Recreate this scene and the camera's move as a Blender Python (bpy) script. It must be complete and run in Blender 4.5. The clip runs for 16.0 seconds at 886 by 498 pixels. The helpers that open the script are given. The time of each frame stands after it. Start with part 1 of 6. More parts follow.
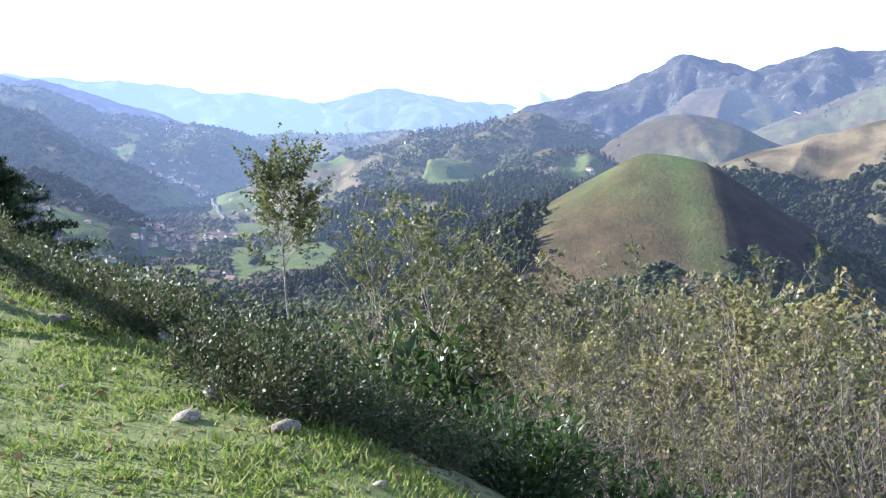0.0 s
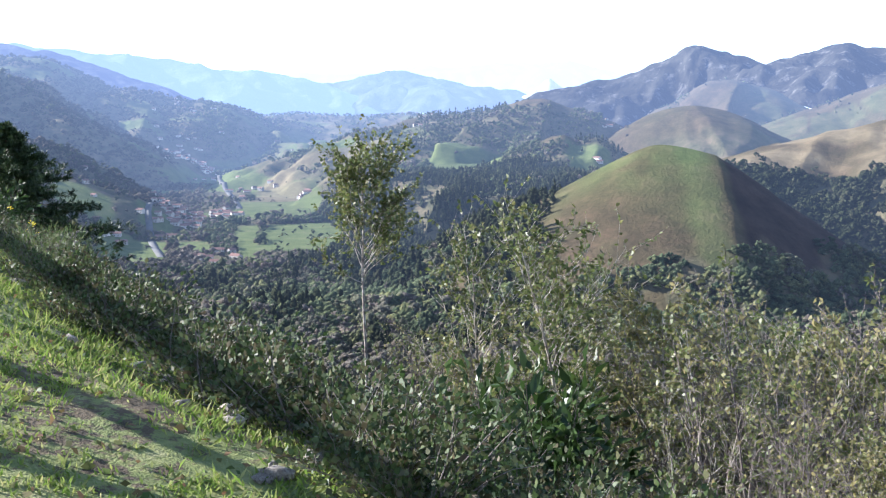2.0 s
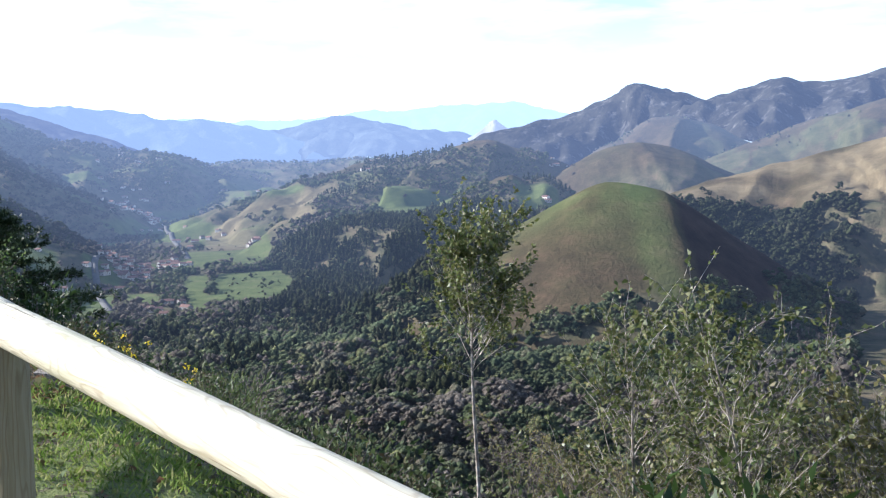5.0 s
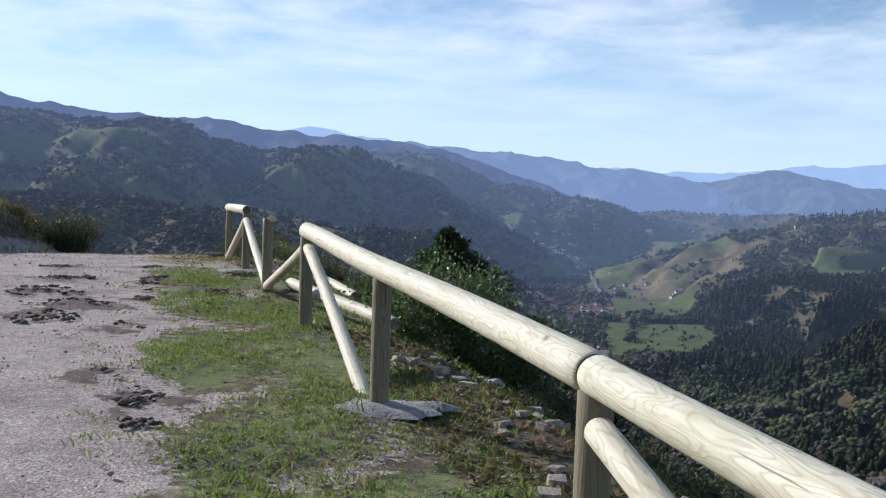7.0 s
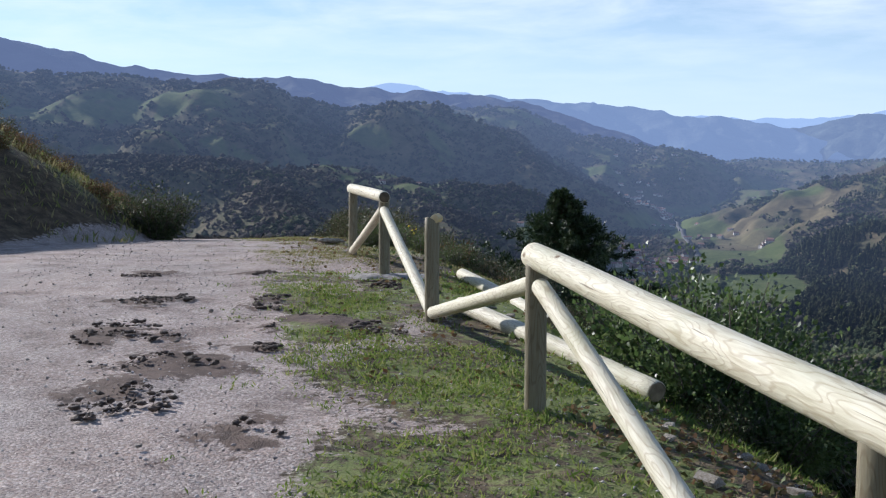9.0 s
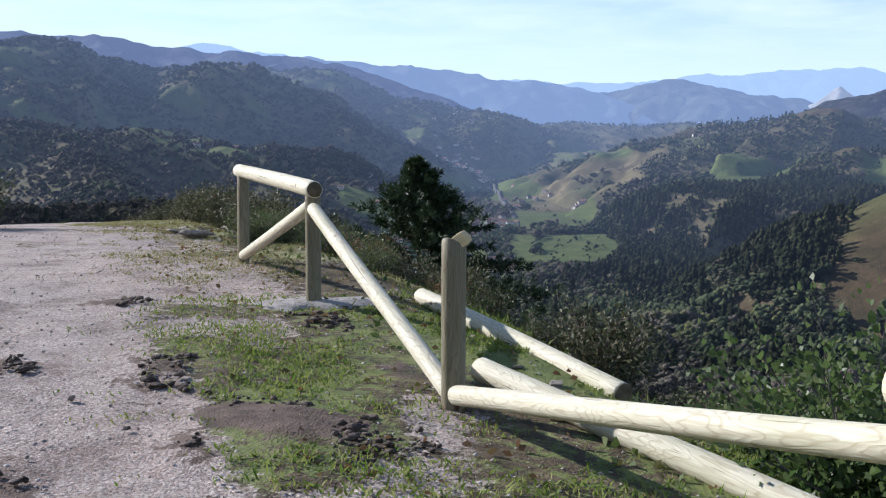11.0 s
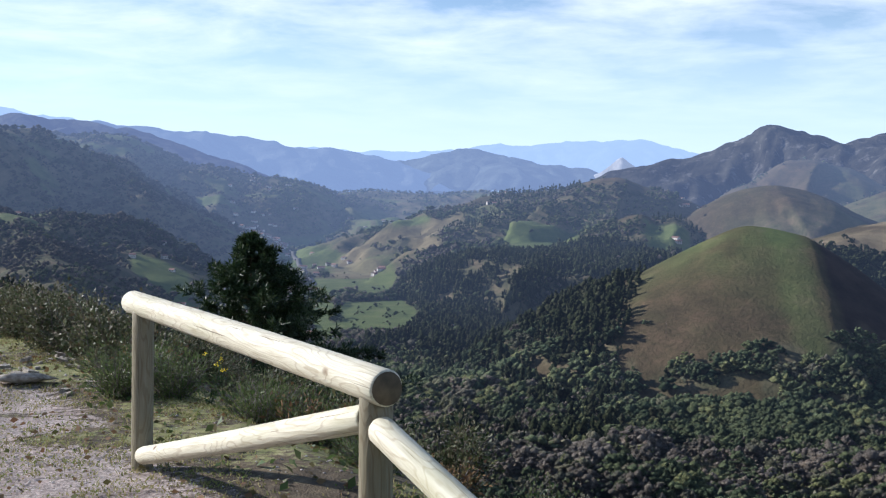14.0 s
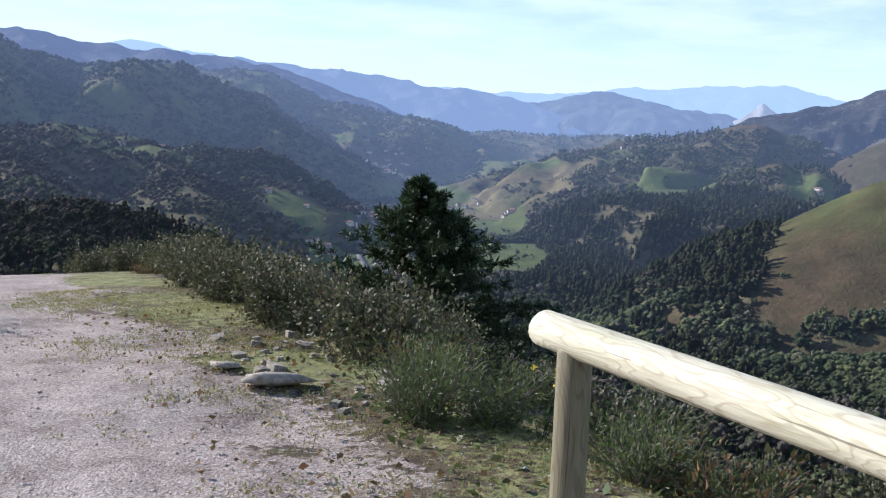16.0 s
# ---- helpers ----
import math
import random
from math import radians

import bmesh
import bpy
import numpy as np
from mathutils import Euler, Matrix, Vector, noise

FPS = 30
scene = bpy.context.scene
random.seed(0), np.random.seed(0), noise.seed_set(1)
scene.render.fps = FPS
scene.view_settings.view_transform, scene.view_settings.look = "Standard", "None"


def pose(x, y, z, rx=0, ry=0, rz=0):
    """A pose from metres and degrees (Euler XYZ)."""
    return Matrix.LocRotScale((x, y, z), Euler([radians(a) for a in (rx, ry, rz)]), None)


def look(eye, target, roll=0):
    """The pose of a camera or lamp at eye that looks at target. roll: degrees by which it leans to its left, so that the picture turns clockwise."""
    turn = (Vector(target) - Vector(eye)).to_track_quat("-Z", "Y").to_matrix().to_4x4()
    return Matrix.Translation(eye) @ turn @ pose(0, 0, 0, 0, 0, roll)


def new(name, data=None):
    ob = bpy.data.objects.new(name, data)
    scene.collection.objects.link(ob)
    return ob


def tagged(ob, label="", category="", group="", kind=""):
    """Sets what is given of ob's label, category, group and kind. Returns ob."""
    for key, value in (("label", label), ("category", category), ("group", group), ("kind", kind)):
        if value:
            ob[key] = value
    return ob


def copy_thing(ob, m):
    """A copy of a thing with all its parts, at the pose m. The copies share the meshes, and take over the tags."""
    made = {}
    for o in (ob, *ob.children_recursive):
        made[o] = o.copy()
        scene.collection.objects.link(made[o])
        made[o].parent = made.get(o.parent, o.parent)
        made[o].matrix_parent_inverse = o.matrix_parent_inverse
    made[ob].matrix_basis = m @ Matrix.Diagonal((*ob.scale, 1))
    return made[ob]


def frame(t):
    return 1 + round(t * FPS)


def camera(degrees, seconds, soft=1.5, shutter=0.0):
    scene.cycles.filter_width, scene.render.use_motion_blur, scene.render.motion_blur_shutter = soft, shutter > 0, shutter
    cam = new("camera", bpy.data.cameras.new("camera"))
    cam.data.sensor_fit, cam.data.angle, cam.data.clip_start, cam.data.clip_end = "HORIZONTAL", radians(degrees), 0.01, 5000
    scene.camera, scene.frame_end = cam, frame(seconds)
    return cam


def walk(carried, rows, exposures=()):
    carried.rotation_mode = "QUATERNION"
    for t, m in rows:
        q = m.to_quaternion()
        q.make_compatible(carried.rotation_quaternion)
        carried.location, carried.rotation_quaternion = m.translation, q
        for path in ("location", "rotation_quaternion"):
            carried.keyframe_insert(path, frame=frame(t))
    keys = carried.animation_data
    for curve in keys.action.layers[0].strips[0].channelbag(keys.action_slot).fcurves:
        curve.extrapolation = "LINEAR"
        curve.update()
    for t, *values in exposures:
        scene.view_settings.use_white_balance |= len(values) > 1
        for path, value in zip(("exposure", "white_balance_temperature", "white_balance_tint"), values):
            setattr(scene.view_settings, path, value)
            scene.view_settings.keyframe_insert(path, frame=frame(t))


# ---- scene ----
cam = camera(44.0, 16.0, soft=1.2)
PATH = [
    (0, (8.333, -14.873, 0.334), (8.348, -12.884, 0.126), -1.3),
    (0.5, (7.903, -14.204, 0.385), (7.988, -12.212, 0.221), -2.9),
    (1, (7.409, -13.502, 0.476), (7.482, -11.512, 0.286), -1.4),
    (1.5, (7.01, -12.794, 0.527), (7.079, -10.805, 0.329), -2.3),
    (2, (6.512, -11.991, 0.601), (6.52, -10.005, 0.364), 0.5),
    (2.5, (6.129, -11.279, 0.632), (6.113, -9.296, 0.377), -0.5),
    (3, (5.598, -10.658, 0.692), (5.576, -8.677, 0.415), -1.0),
    (3.2, (5.405, -10.438, 0.695), (5.41, -8.46, 0.4), -3.5),
    (5.3, (3.493, -8.273, 0.984), (3.599, -6.28, 0.856), -1.0),
    (5.5, (3.299, -8.044, 1.012), (3.338, -6.048, 0.906), 0.4),
    (5.8, (2.984, -7.697, 1.039), (2.91, -5.699, 0.971), -0.4),
    (6, (2.76, -7.451, 1.05), (2.608, -5.458, 1.011), -0.8),
    (6.2, (2.519, -7.157, 1.061), (2.265, -5.173, 1.029), -1.8),
    (6.5, (2.124, -6.587, 1.079), (1.676, -4.638, 1.037), -0.1),
    (7, (1.371, -5.686, 1.112), (0.721, -3.796, 1.037), 1.9),
    (7.5, (0.759, -4.944, 1.166), (0.014, -3.091, 1.073), 2.7),
    (8, (0.1, -4.15, 1.249), (-0.69, -2.317, 1.122), 0.9),
    (8.2, (-0.156, -3.797, 1.285), (-0.958, -1.969, 1.166), 0.8),
    (10.3, (-2.751, -0.411, 1.47), (-3.405, 1.46, 1.202), 1.7),
    (10.5, (-3.016, -0.114, 1.466), (-3.611, 1.777, 1.2), 2.8),
    (11, (-3.6, 0.622, 1.486), (-4.074, 2.551, 1.261), 0.6),
    (11.5, (-4.113, 1.282, 1.54), (-4.38, 3.256, 1.356), 0.5),
    (12, (-4.553, 1.924, 1.569), (-4.705, 3.914, 1.441), -1.2),
    (12.5, (-5.018, 2.654, 1.603), (-5.121, 4.648, 1.493), 1.3),
    (13, (-5.33, 3.415, 1.607), (-5.408, 5.412, 1.537), 0.6),
    (13.5, (-5.753, 4.113, 1.624), (-5.89, 6.108, 1.568), 3.1),
    (14, (-6.152, 4.804, 1.649), (-6.267, 6.798, 1.55), 0.9),
    (14.5, (-6.602, 5.416, 1.658), (-6.717, 7.408, 1.511), 3.5),
    (15, (-7.061, 5.927, 1.663), (-7.212, 7.916, 1.515), 2.2),
    (15.5, (-7.531, 6.518, 1.686), (-7.819, 8.488, 1.489), 2.7),
    (16, (-8.006, 7.155, 1.677), (-8.35, 9.114, 1.466), 2.3),
]
EXPOSURES = [(0, 1.65, 6000, 13), (1.7, 1.55, 6000, 13), (2.2, 1.7, 6000, 13), (3.2, 2.0, 6000, 13), (5.3, 0.9, 6000, 13), (6.0, 0.45, 6000, 13), (7.0, 0.2, 6000, 13), (8.2, 0.15, 6000, 13), (10.3, 0.4, 6000, 13), (11.2, 0.45, 6000, 13), (12, 0.65, 6000, 13), (13.2, 0.45, 6000, 13), (14.2, 0.45, 6000, 13), (16, 0.55, 6000, 13)]
walk(cam, [(t, look(eye, target, roll)) for t, eye, target, roll in PATH], EXPOSURES)

# ---- world and sun ----
SUN_AZ, SUN_EL = 74.0, 25.0          # degrees left of +y, degrees above the level


def make_world():
    world = bpy.data.worlds.new("sky")
    scene.world = world
    world.use_nodes = True
    nt = world.node_tree
    nt.nodes.clear()
    N, L = nt.nodes.new, nt.links.new
    out, bg = N("ShaderNodeOutputWorld"), N("ShaderNodeBackground")
    sky = N("ShaderNodeTexSky")
    sky.sky_type, sky.sun_disc = "NISHITA", False
    sky.sun_elevation, sky.sun_rotation = radians(SUN_EL), radians(-SUN_AZ)
    sky.altitude, sky.air_density, sky.dust_density, sky.ozone_density = 400, 1.0, 0.25, 3.0
    # thin high cloud: flat layers, seen on a plane above the place
    co, sep = N("ShaderNodeTexCoord"), N("ShaderNodeSeparateXYZ")
    L(co.outputs["Generated"], sep.inputs[0])
    up = N("ShaderNodeMath"); up.operation = "MAXIMUM"; up.inputs[1].default_value = 0.0
    L(sep.outputs["Z"], up.inputs[0])
    add = N("ShaderNodeMath"); add.operation = "ADD"; add.inputs[1].default_value = 0.10
    L(up.outputs[0], add.inputs[0])
    px, py = N("ShaderNodeMath"), N("ShaderNodeMath")
    for n, a in ((px, "X"), (py, "Y")):
        n.operation = "DIVIDE"
        L(sep.outputs[a], n.inputs[0]); L(add.outputs[0], n.inputs[1])
    flat = N("ShaderNodeCombineXYZ")
    L(px.outputs[0], flat.inputs[0]); L(py.outputs[0], flat.inputs[1])
    noi = N("ShaderNodeTexNoise")
    noi.inputs["Scale"].default_value, noi.inputs["Detail"].default_value = 1.6, 10
    noi.inputs["Roughness"].default_value, noi.inputs["Distortion"].default_value = 0.58, 0.25
    L(flat.outputs[0], noi.inputs["Vector"])
    ramp = N("ShaderNodeValToRGB")
    ramp.color_ramp.elements[0].position, ramp.color_ramp.elements[1].position = 0.36, 0.70
    L(noi.outputs["Fac"], ramp.inputs[0])
    high = N("ShaderNodeMapRange")
    high.inputs["From Min"].default_value, high.inputs["From Max"].default_value = 0.03, 0.16
    L(sep.outputs["Z"], high.inputs["Value"])
    top = N("ShaderNodeMapRange")                     # the veil thins out overhead
    top.inputs["From Min"].default_value, top.inputs["From Max"].default_value = 0.62, 0.30
    L(sep.outputs["Z"], top.inputs["Value"])
    both = N("ShaderNodeMath"); both.operation = "MULTIPLY"
    L(high.outputs["Result"], both.inputs[0]); L(top.outputs["Result"], both.inputs[1])
    fac = N("ShaderNodeMath"); fac.operation = "MULTIPLY"
    L(ramp.outputs["Color"], fac.inputs[0]); L(both.outputs[0], fac.inputs[1])
    fac2 = N("ShaderNodeMath"); fac2.operation = "MULTIPLY"; fac2.inputs[1].default_value = 0.75
    L(fac.outputs[0], fac2.inputs[0])
    mix = N("ShaderNodeMix"); mix.data_type = "RGBA"
    L(fac2.outputs[0], mix.inputs["Factor"])
    L(sky.outputs[0], mix.inputs["A"])
    mix.inputs["B"].default_value = (9.6, 9.9, 10.3, 1)
    # pale moist air along the horizon, all the way round
    low = N("ShaderNodeMapRange")
    low.inputs["From Min"].default_value, low.inputs["From Max"].default_value = 0.20, 0.0
    low.inputs["To Max"].default_value = 0.9
    L(sep.outputs["Z"], low.inputs["Value"])
    moist = N("ShaderNodeMix"); moist.data_type = "RGBA"
    moist.inputs["B"].default_value = (6.3, 7.9, 9.6, 1)
    L(low.outputs["Result"], moist.inputs["Factor"]); L(mix.outputs["Result"], moist.inputs["A"])
    L(moist.outputs["Result"], bg.inputs["Color"])
    bg.inputs["Strength"].default_value = 0.10
    L(bg.outputs[0], out.inputs[0])


make_world()
sun = new("sun", bpy.data.lights.new("sun", "SUN"))
sun.data.energy, sun.data.angle, sun.data.color = 5.0, radians(0.6), (1.0, 0.95, 0.88)
_a, _e = radians(SUN_AZ), radians(SUN_EL)
sun.matrix_world = look((-math.sin(_a) * math.cos(_e) * 50, math.cos(_a) * math.cos(_e) * 50, math.sin(_e) * 50), (0, 0, 0))

# ---- materials ----
def material(name, rough=0.8, metal=0.0):
    m = bpy.data.materials.new(name)
    m.use_nodes = True
    b = m.node_tree.nodes["Principled BSDF"]
    b.inputs["Roughness"].default_value, b.inputs["Metallic"].default_value = rough, metal
    b.inputs["Specular IOR Level"].default_value = 0.25
    return m, m.node_tree, b


def noise_node(nt, scale, detail=4, rough=0.55, coord="Object", stretch=None):
    co = nt.nodes.new("ShaderNodeTexCoord")
    n = nt.nodes.new("ShaderNodeTexNoise")
    n.inputs["Scale"].default_value, n.inputs["Detail"].default_value, n.inputs["Roughness"].default_value = scale, detail, rough
    if stretch:
        mp = nt.nodes.new("ShaderNodeMapping")
        mp.inputs["Scale"].default_value = stretch
        nt.links.new(co.outputs[coord], mp.inputs[0])
        nt.links.new(mp.outputs[0], n.inputs["Vector"])
    else:
        nt.links.new(co.outputs[coord], n.inputs["Vector"])
    return n.outputs["Fac"]


def ramp_node(nt, fac, *stops):
    r = nt.nodes.new("ShaderNodeValToRGB")
    el = r.color_ramp.elements
    while len(el) < len(stops):
        el.new(0.5)
    for e, (p, c) in zip(el, stops):
        e.position, e.color = p, (*c, 1) if len(c) == 3 else c
    nt.links.new(fac, r.inputs[0])
    return r.outputs["Color"]


def mix_node(nt, fac, a, b, mode="MIX"):
    n = nt.nodes.new("ShaderNodeMix")
    n.data_type, n.blend_type = "RGBA", mode
    for sock, v in (("Factor", fac), ("A", a), ("B", b)):
        if isinstance(v, bpy.types.NodeSocket):
            nt.links.new(v, n.inputs[sock])
        elif sock == "Factor":
            n.inputs[sock].default_value = v
        else:
            n.inputs[sock].default_value = (*v, 1)
    return n.outputs["Result"]


def math_node(nt, op, a, b=0.0, clamp=False):
    n = nt.nodes.new("ShaderNodeMath")
    n.operation, n.use_clamp = op, clamp
    for k, v in enumerate((a, b)):
        if isinstance(v, bpy.types.NodeSocket):
            nt.links.new(v, n.inputs[k])
        else:
            n.inputs[k].default_value = v
    return n.outputs[0]


def bump_node(nt, bsdf, height, strength=0.5, distance=0.02):
    n = nt.nodes.new("ShaderNodeBump")
    n.inputs["Strength"].default_value, n.inputs["Distance"].default_value = strength, distance
    nt.links.new(height, n.inputs["Height"])
    nt.links.new(n.outputs[0], bsdf.inputs["Normal"])


def simple(name, stops, scale, rough=0.8, detail=5, bump=0.0, dist=0.02, stretch=None, random=0.0, far=False):
    m, nt, b = material(name, rough)
    f = noise_node(nt, scale, detail, stretch=stretch)
    n = len(stops)
    c = ramp_node(nt, f, *[(0.3 + 0.4 * k / max(1, n - 1), s) for k, s in enumerate(stops)])
    if random:
        g = nt.nodes.new("ShaderNodeObjectInfo")
        v = math_node(nt, "MULTIPLY_ADD", g.outputs["Random"], random)
        v.node.inputs[2].default_value = 1 - random / 2
        hsv = nt.nodes.new("ShaderNodeHueSaturation")
        nt.links.new(v, hsv.inputs["Value"]); nt.links.new(c, hsv.inputs["Color"])
        c = hsv.outputs[0]
    nt.links.new(c, b.inputs["Base Color"])
    if bump:
        bump_node(nt, b, noise_node(nt, scale * 4, 4, stretch=stretch), bump, dist)
    # far surfaces get haze mixed in as emission
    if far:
        haze_by_distance(nt, b)
    return m


def islands(name, stops, rough=0.7, translucent=0.0, spec=0.25):
    """Foliage: the hue differs from leaf to leaf, or from tree to tree."""
    m, nt, b = material(name, rough)
    b.inputs["Specular IOR Level"].default_value = spec
    g = nt.nodes.new("ShaderNodeNewGeometry")
    n = len(stops)
    c = ramp_node(nt, g.outputs["Random Per Island"], *[(k / max(1, n - 1), s) for k, s in enumerate(stops)])
    nt.links.new(c, b.inputs["Base Color"])
    if translucent:
        t = nt.nodes.new("ShaderNodeBsdfTranslucent")
        nt.links.new(c, t.inputs["Color"])
        mx = nt.nodes.new("ShaderNodeMixShader")
        mx.inputs[0].default_value = translucent
        nt.links.new(b.outputs[0], mx.inputs[1]); nt.links.new(t.outputs[0], mx.inputs[2])
        nt.links.new(mx.outputs[0], nt.nodes["Material Output"].inputs[0])
    return m


def ground_material():
    """Near ground. The cover attribute says what lies there: red gravel, green turf, blue mud; none is litter and bare earth."""
    m, nt, b = material("near_ground", 0.9)
    at = nt.nodes.new("ShaderNodeAttribute"); at.attribute_name = "cover"
    sep = nt.nodes.new("ShaderNodeSeparateColor"); nt.links.new(at.outputs["Color"], sep.inputs[0])
    fine, mid, big = noise_node(nt, 38, 3, 0.7), noise_node(nt, 5, 6, 0.65), noise_node(nt, 0.7, 4)
    litter = ramp_node(nt, mid, (0.3, (0.035, 0.028, 0.018)), (0.5, (0.09, 0.066, 0.04)), (0.7, (0.17, 0.13, 0.075)))
    peb = nt.nodes.new("ShaderNodeTexVoronoi"); peb.inputs["Scale"].default_value = 75
    co = nt.nodes.new("ShaderNodeTexCoord"); nt.links.new(co.outputs["Object"], peb.inputs["Vector"])
    stone = ramp_node(nt, peb.outputs["Color"], (0.1, (0.18, 0.16, 0.148)), (0.5, (0.36, 0.325, 0.30)), (0.9, (0.60, 0.55, 0.51)))
    earth = ramp_node(nt, big, (0.38, (0.36, 0.315, 0.285)), (0.60, (0.40, 0.295, 0.24)))
    earth = mix_node(nt, ramp_node(nt, mid, (0.4, (0.0,) * 3), (0.62, (0.55,) * 3)), earth, (0.15, 0.115, 0.10))
    wear = nt.nodes.new("ShaderNodeAttribute"); wear.attribute_name = "wear"
    worn = math_node(nt, "ADD", wear.outputs["Fac"], math_node(nt, "MULTIPLY", math_node(nt, "SUBTRACT", mid, 0.5), 0.5))
    earth = mix_node(nt, ramp_node(nt, worn, (0.45, (0.0,) * 3), (0.8, (0.85,) * 3)), earth, (0.19, 0.13, 0.11))
    gravel = mix_node(nt, ramp_node(nt, fine, (0.38, (0.35,) * 3), (0.6, (0.95,) * 3)), earth, stone)
    stain = ramp_node(nt, noise_node(nt, 1.7, 7, 0.68), (0.34, (0.60, 0.53, 0.50)), (0.48, (0.98, 0.93, 0.90)), (0.64, (1.20, 1.14, 1.11)))
    gravel = mix_node(nt, 1.0, gravel, stain, "MULTIPLY")
    lump = nt.nodes.new("ShaderNodeTexVoronoi"); lump.inputs["Scale"].default_value = 33
    nt.links.new(co.outputs["Object"], lump.inputs["Vector"])
    lone = math_node(nt, "MULTIPLY", ramp_node(nt, lump.outputs["Distance"], (0.22, (1.0,) * 3), (0.32, (0.0,) * 3)), ramp_node(nt, lump.outputs["Color"], (0.55, (0.0,) * 3), (0.6, (0.6,) * 3)))
    gravel = mix_node(nt, lone, gravel, (0.46, 0.42, 0.385))
    grit = math_node(nt, "MULTIPLY", ramp_node(nt, lump.outputs["Distance"], (0.2, (1.0,) * 3), (0.4, (0.0,) * 3)), ramp_node(nt, lump.outputs["Color"], (0.3, (0.6,) * 3), (0.36, (0.0,) * 3)))
    gravel = mix_node(nt, grit, gravel, (0.15, 0.125, 0.11))
    turf = ramp_node(nt, mid, (0.28, (0.10, 0.085, 0.05)), (0.42, (0.17, 0.175, 0.065)), (0.58, (0.27, 0.25, 0.11)), (0.75, (0.41, 0.36, 0.21)))
    lush = ramp_node(nt, mid, (0.28, (0.075, 0.075, 0.035)), (0.42, (0.12, 0.15, 0.045)), (0.58, (0.18, 0.20, 0.065)), (0.75, (0.28, 0.25, 0.13)))
    turf = mix_node(nt, at.outputs["Alpha"], turf, lush)
    turf = mix_node(nt, ramp_node(nt, fine, (0.35, (0.0,) * 3), (0.7, (0.4,) * 3)), turf, (0.15, 0.19, 0.05))
    mud = ramp_node(nt, mid, (0.3, (0.06, 0.042, 0.033)), (0.7, (0.19, 0.135, 0.105)))
    edge = math_node(nt, "MULTIPLY", math_node(nt, "SUBTRACT", noise_node(nt, 11, 7, 0.72), 0.5), 2.2)

    def mask(s):
        return math_node(nt, "MULTIPLY", math_node(nt, "SUBTRACT", math_node(nt, "ADD", s, edge), 0.42), 6.0, True)
    c = mix_node(nt, mask(sep.outputs["Green"]), litter, turf)
    c = mix_node(nt, mask(sep.outputs["Red"]), c, gravel)
    c = mix_node(nt, mask(sep.outputs["Blue"]), c, mud)
    nt.links.new(c, b.inputs["Base Color"])
    h = math_node(nt, "ADD", math_node(nt, "MULTIPLY", fine, 0.35), math_node(nt, "MULTIPLY", mid, 0.7))
    h = math_node(nt, "SUBTRACT", h, math_node(nt, "MULTIPLY", peb.outputs["Distance"], 0.14))
    bump_node(nt, b, h, 0.9, 0.035)
    return m


HAZE_BLUE = (0.30, 0.42, 0.68)              # blue of the haze that far surfaces emit
WALK_MIDDLE = (-1.5, -3.0, 1.3)


def add_haze_glow(nt, bsdf, haze, air=HAZE_BLUE):
    """Far surfaces: haze painted on, as emission mixed into the shader."""
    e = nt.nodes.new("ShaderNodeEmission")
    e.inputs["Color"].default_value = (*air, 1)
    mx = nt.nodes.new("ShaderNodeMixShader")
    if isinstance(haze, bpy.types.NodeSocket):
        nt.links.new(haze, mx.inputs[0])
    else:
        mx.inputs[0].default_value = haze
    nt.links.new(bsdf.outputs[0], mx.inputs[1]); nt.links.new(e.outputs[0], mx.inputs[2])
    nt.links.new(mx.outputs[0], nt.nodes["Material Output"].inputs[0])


def haze_by_distance(nt, bsdf):
    """Valley land: painted haze, an emission whose share grows with the distance from the place."""
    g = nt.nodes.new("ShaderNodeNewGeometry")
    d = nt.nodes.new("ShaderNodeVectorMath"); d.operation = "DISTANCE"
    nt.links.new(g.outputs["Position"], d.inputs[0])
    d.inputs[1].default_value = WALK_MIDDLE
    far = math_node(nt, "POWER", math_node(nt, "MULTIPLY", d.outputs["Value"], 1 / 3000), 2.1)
    add_haze_glow(nt, bsdf, math_node(nt, "MULTIPLY", far, 0.31, True))


def woods_material():
    """Far foliage: each tree keeps its own tone, each clump differs a little."""
    m, nt, b = material("far_woods", 0.95)
    b.inputs["Specular IOR Level"].default_value = 0.05
    at = nt.nodes.new("ShaderNodeAttribute"); at.attribute_name = "foliage"
    g = nt.nodes.new("ShaderNodeNewGeometry")
    v = math_node(nt, "MULTIPLY_ADD", g.outputs["Random Per Island"], 0.36)
    v.node.inputs[2].default_value = 0.82
    hsv = nt.nodes.new("ShaderNodeHueSaturation")
    nt.links.new(v, hsv.inputs["Value"]); nt.links.new(at.outputs["Color"], hsv.inputs["Color"])
    speck = noise_node(nt, 0.8, 5, 0.78)
    c = mix_node(nt, 1.0, hsv.outputs[0], ramp_node(nt, speck, (0.32, (0.55,) * 3), (0.5, (1.0,) * 3), (0.68, (1.5,) * 3)), "MULTIPLY")
    nt.links.new(c, b.inputs["Base Color"])
    bump_node(nt, b, speck, 1.0, 4.0)
    haze_by_distance(nt, b)
    return m


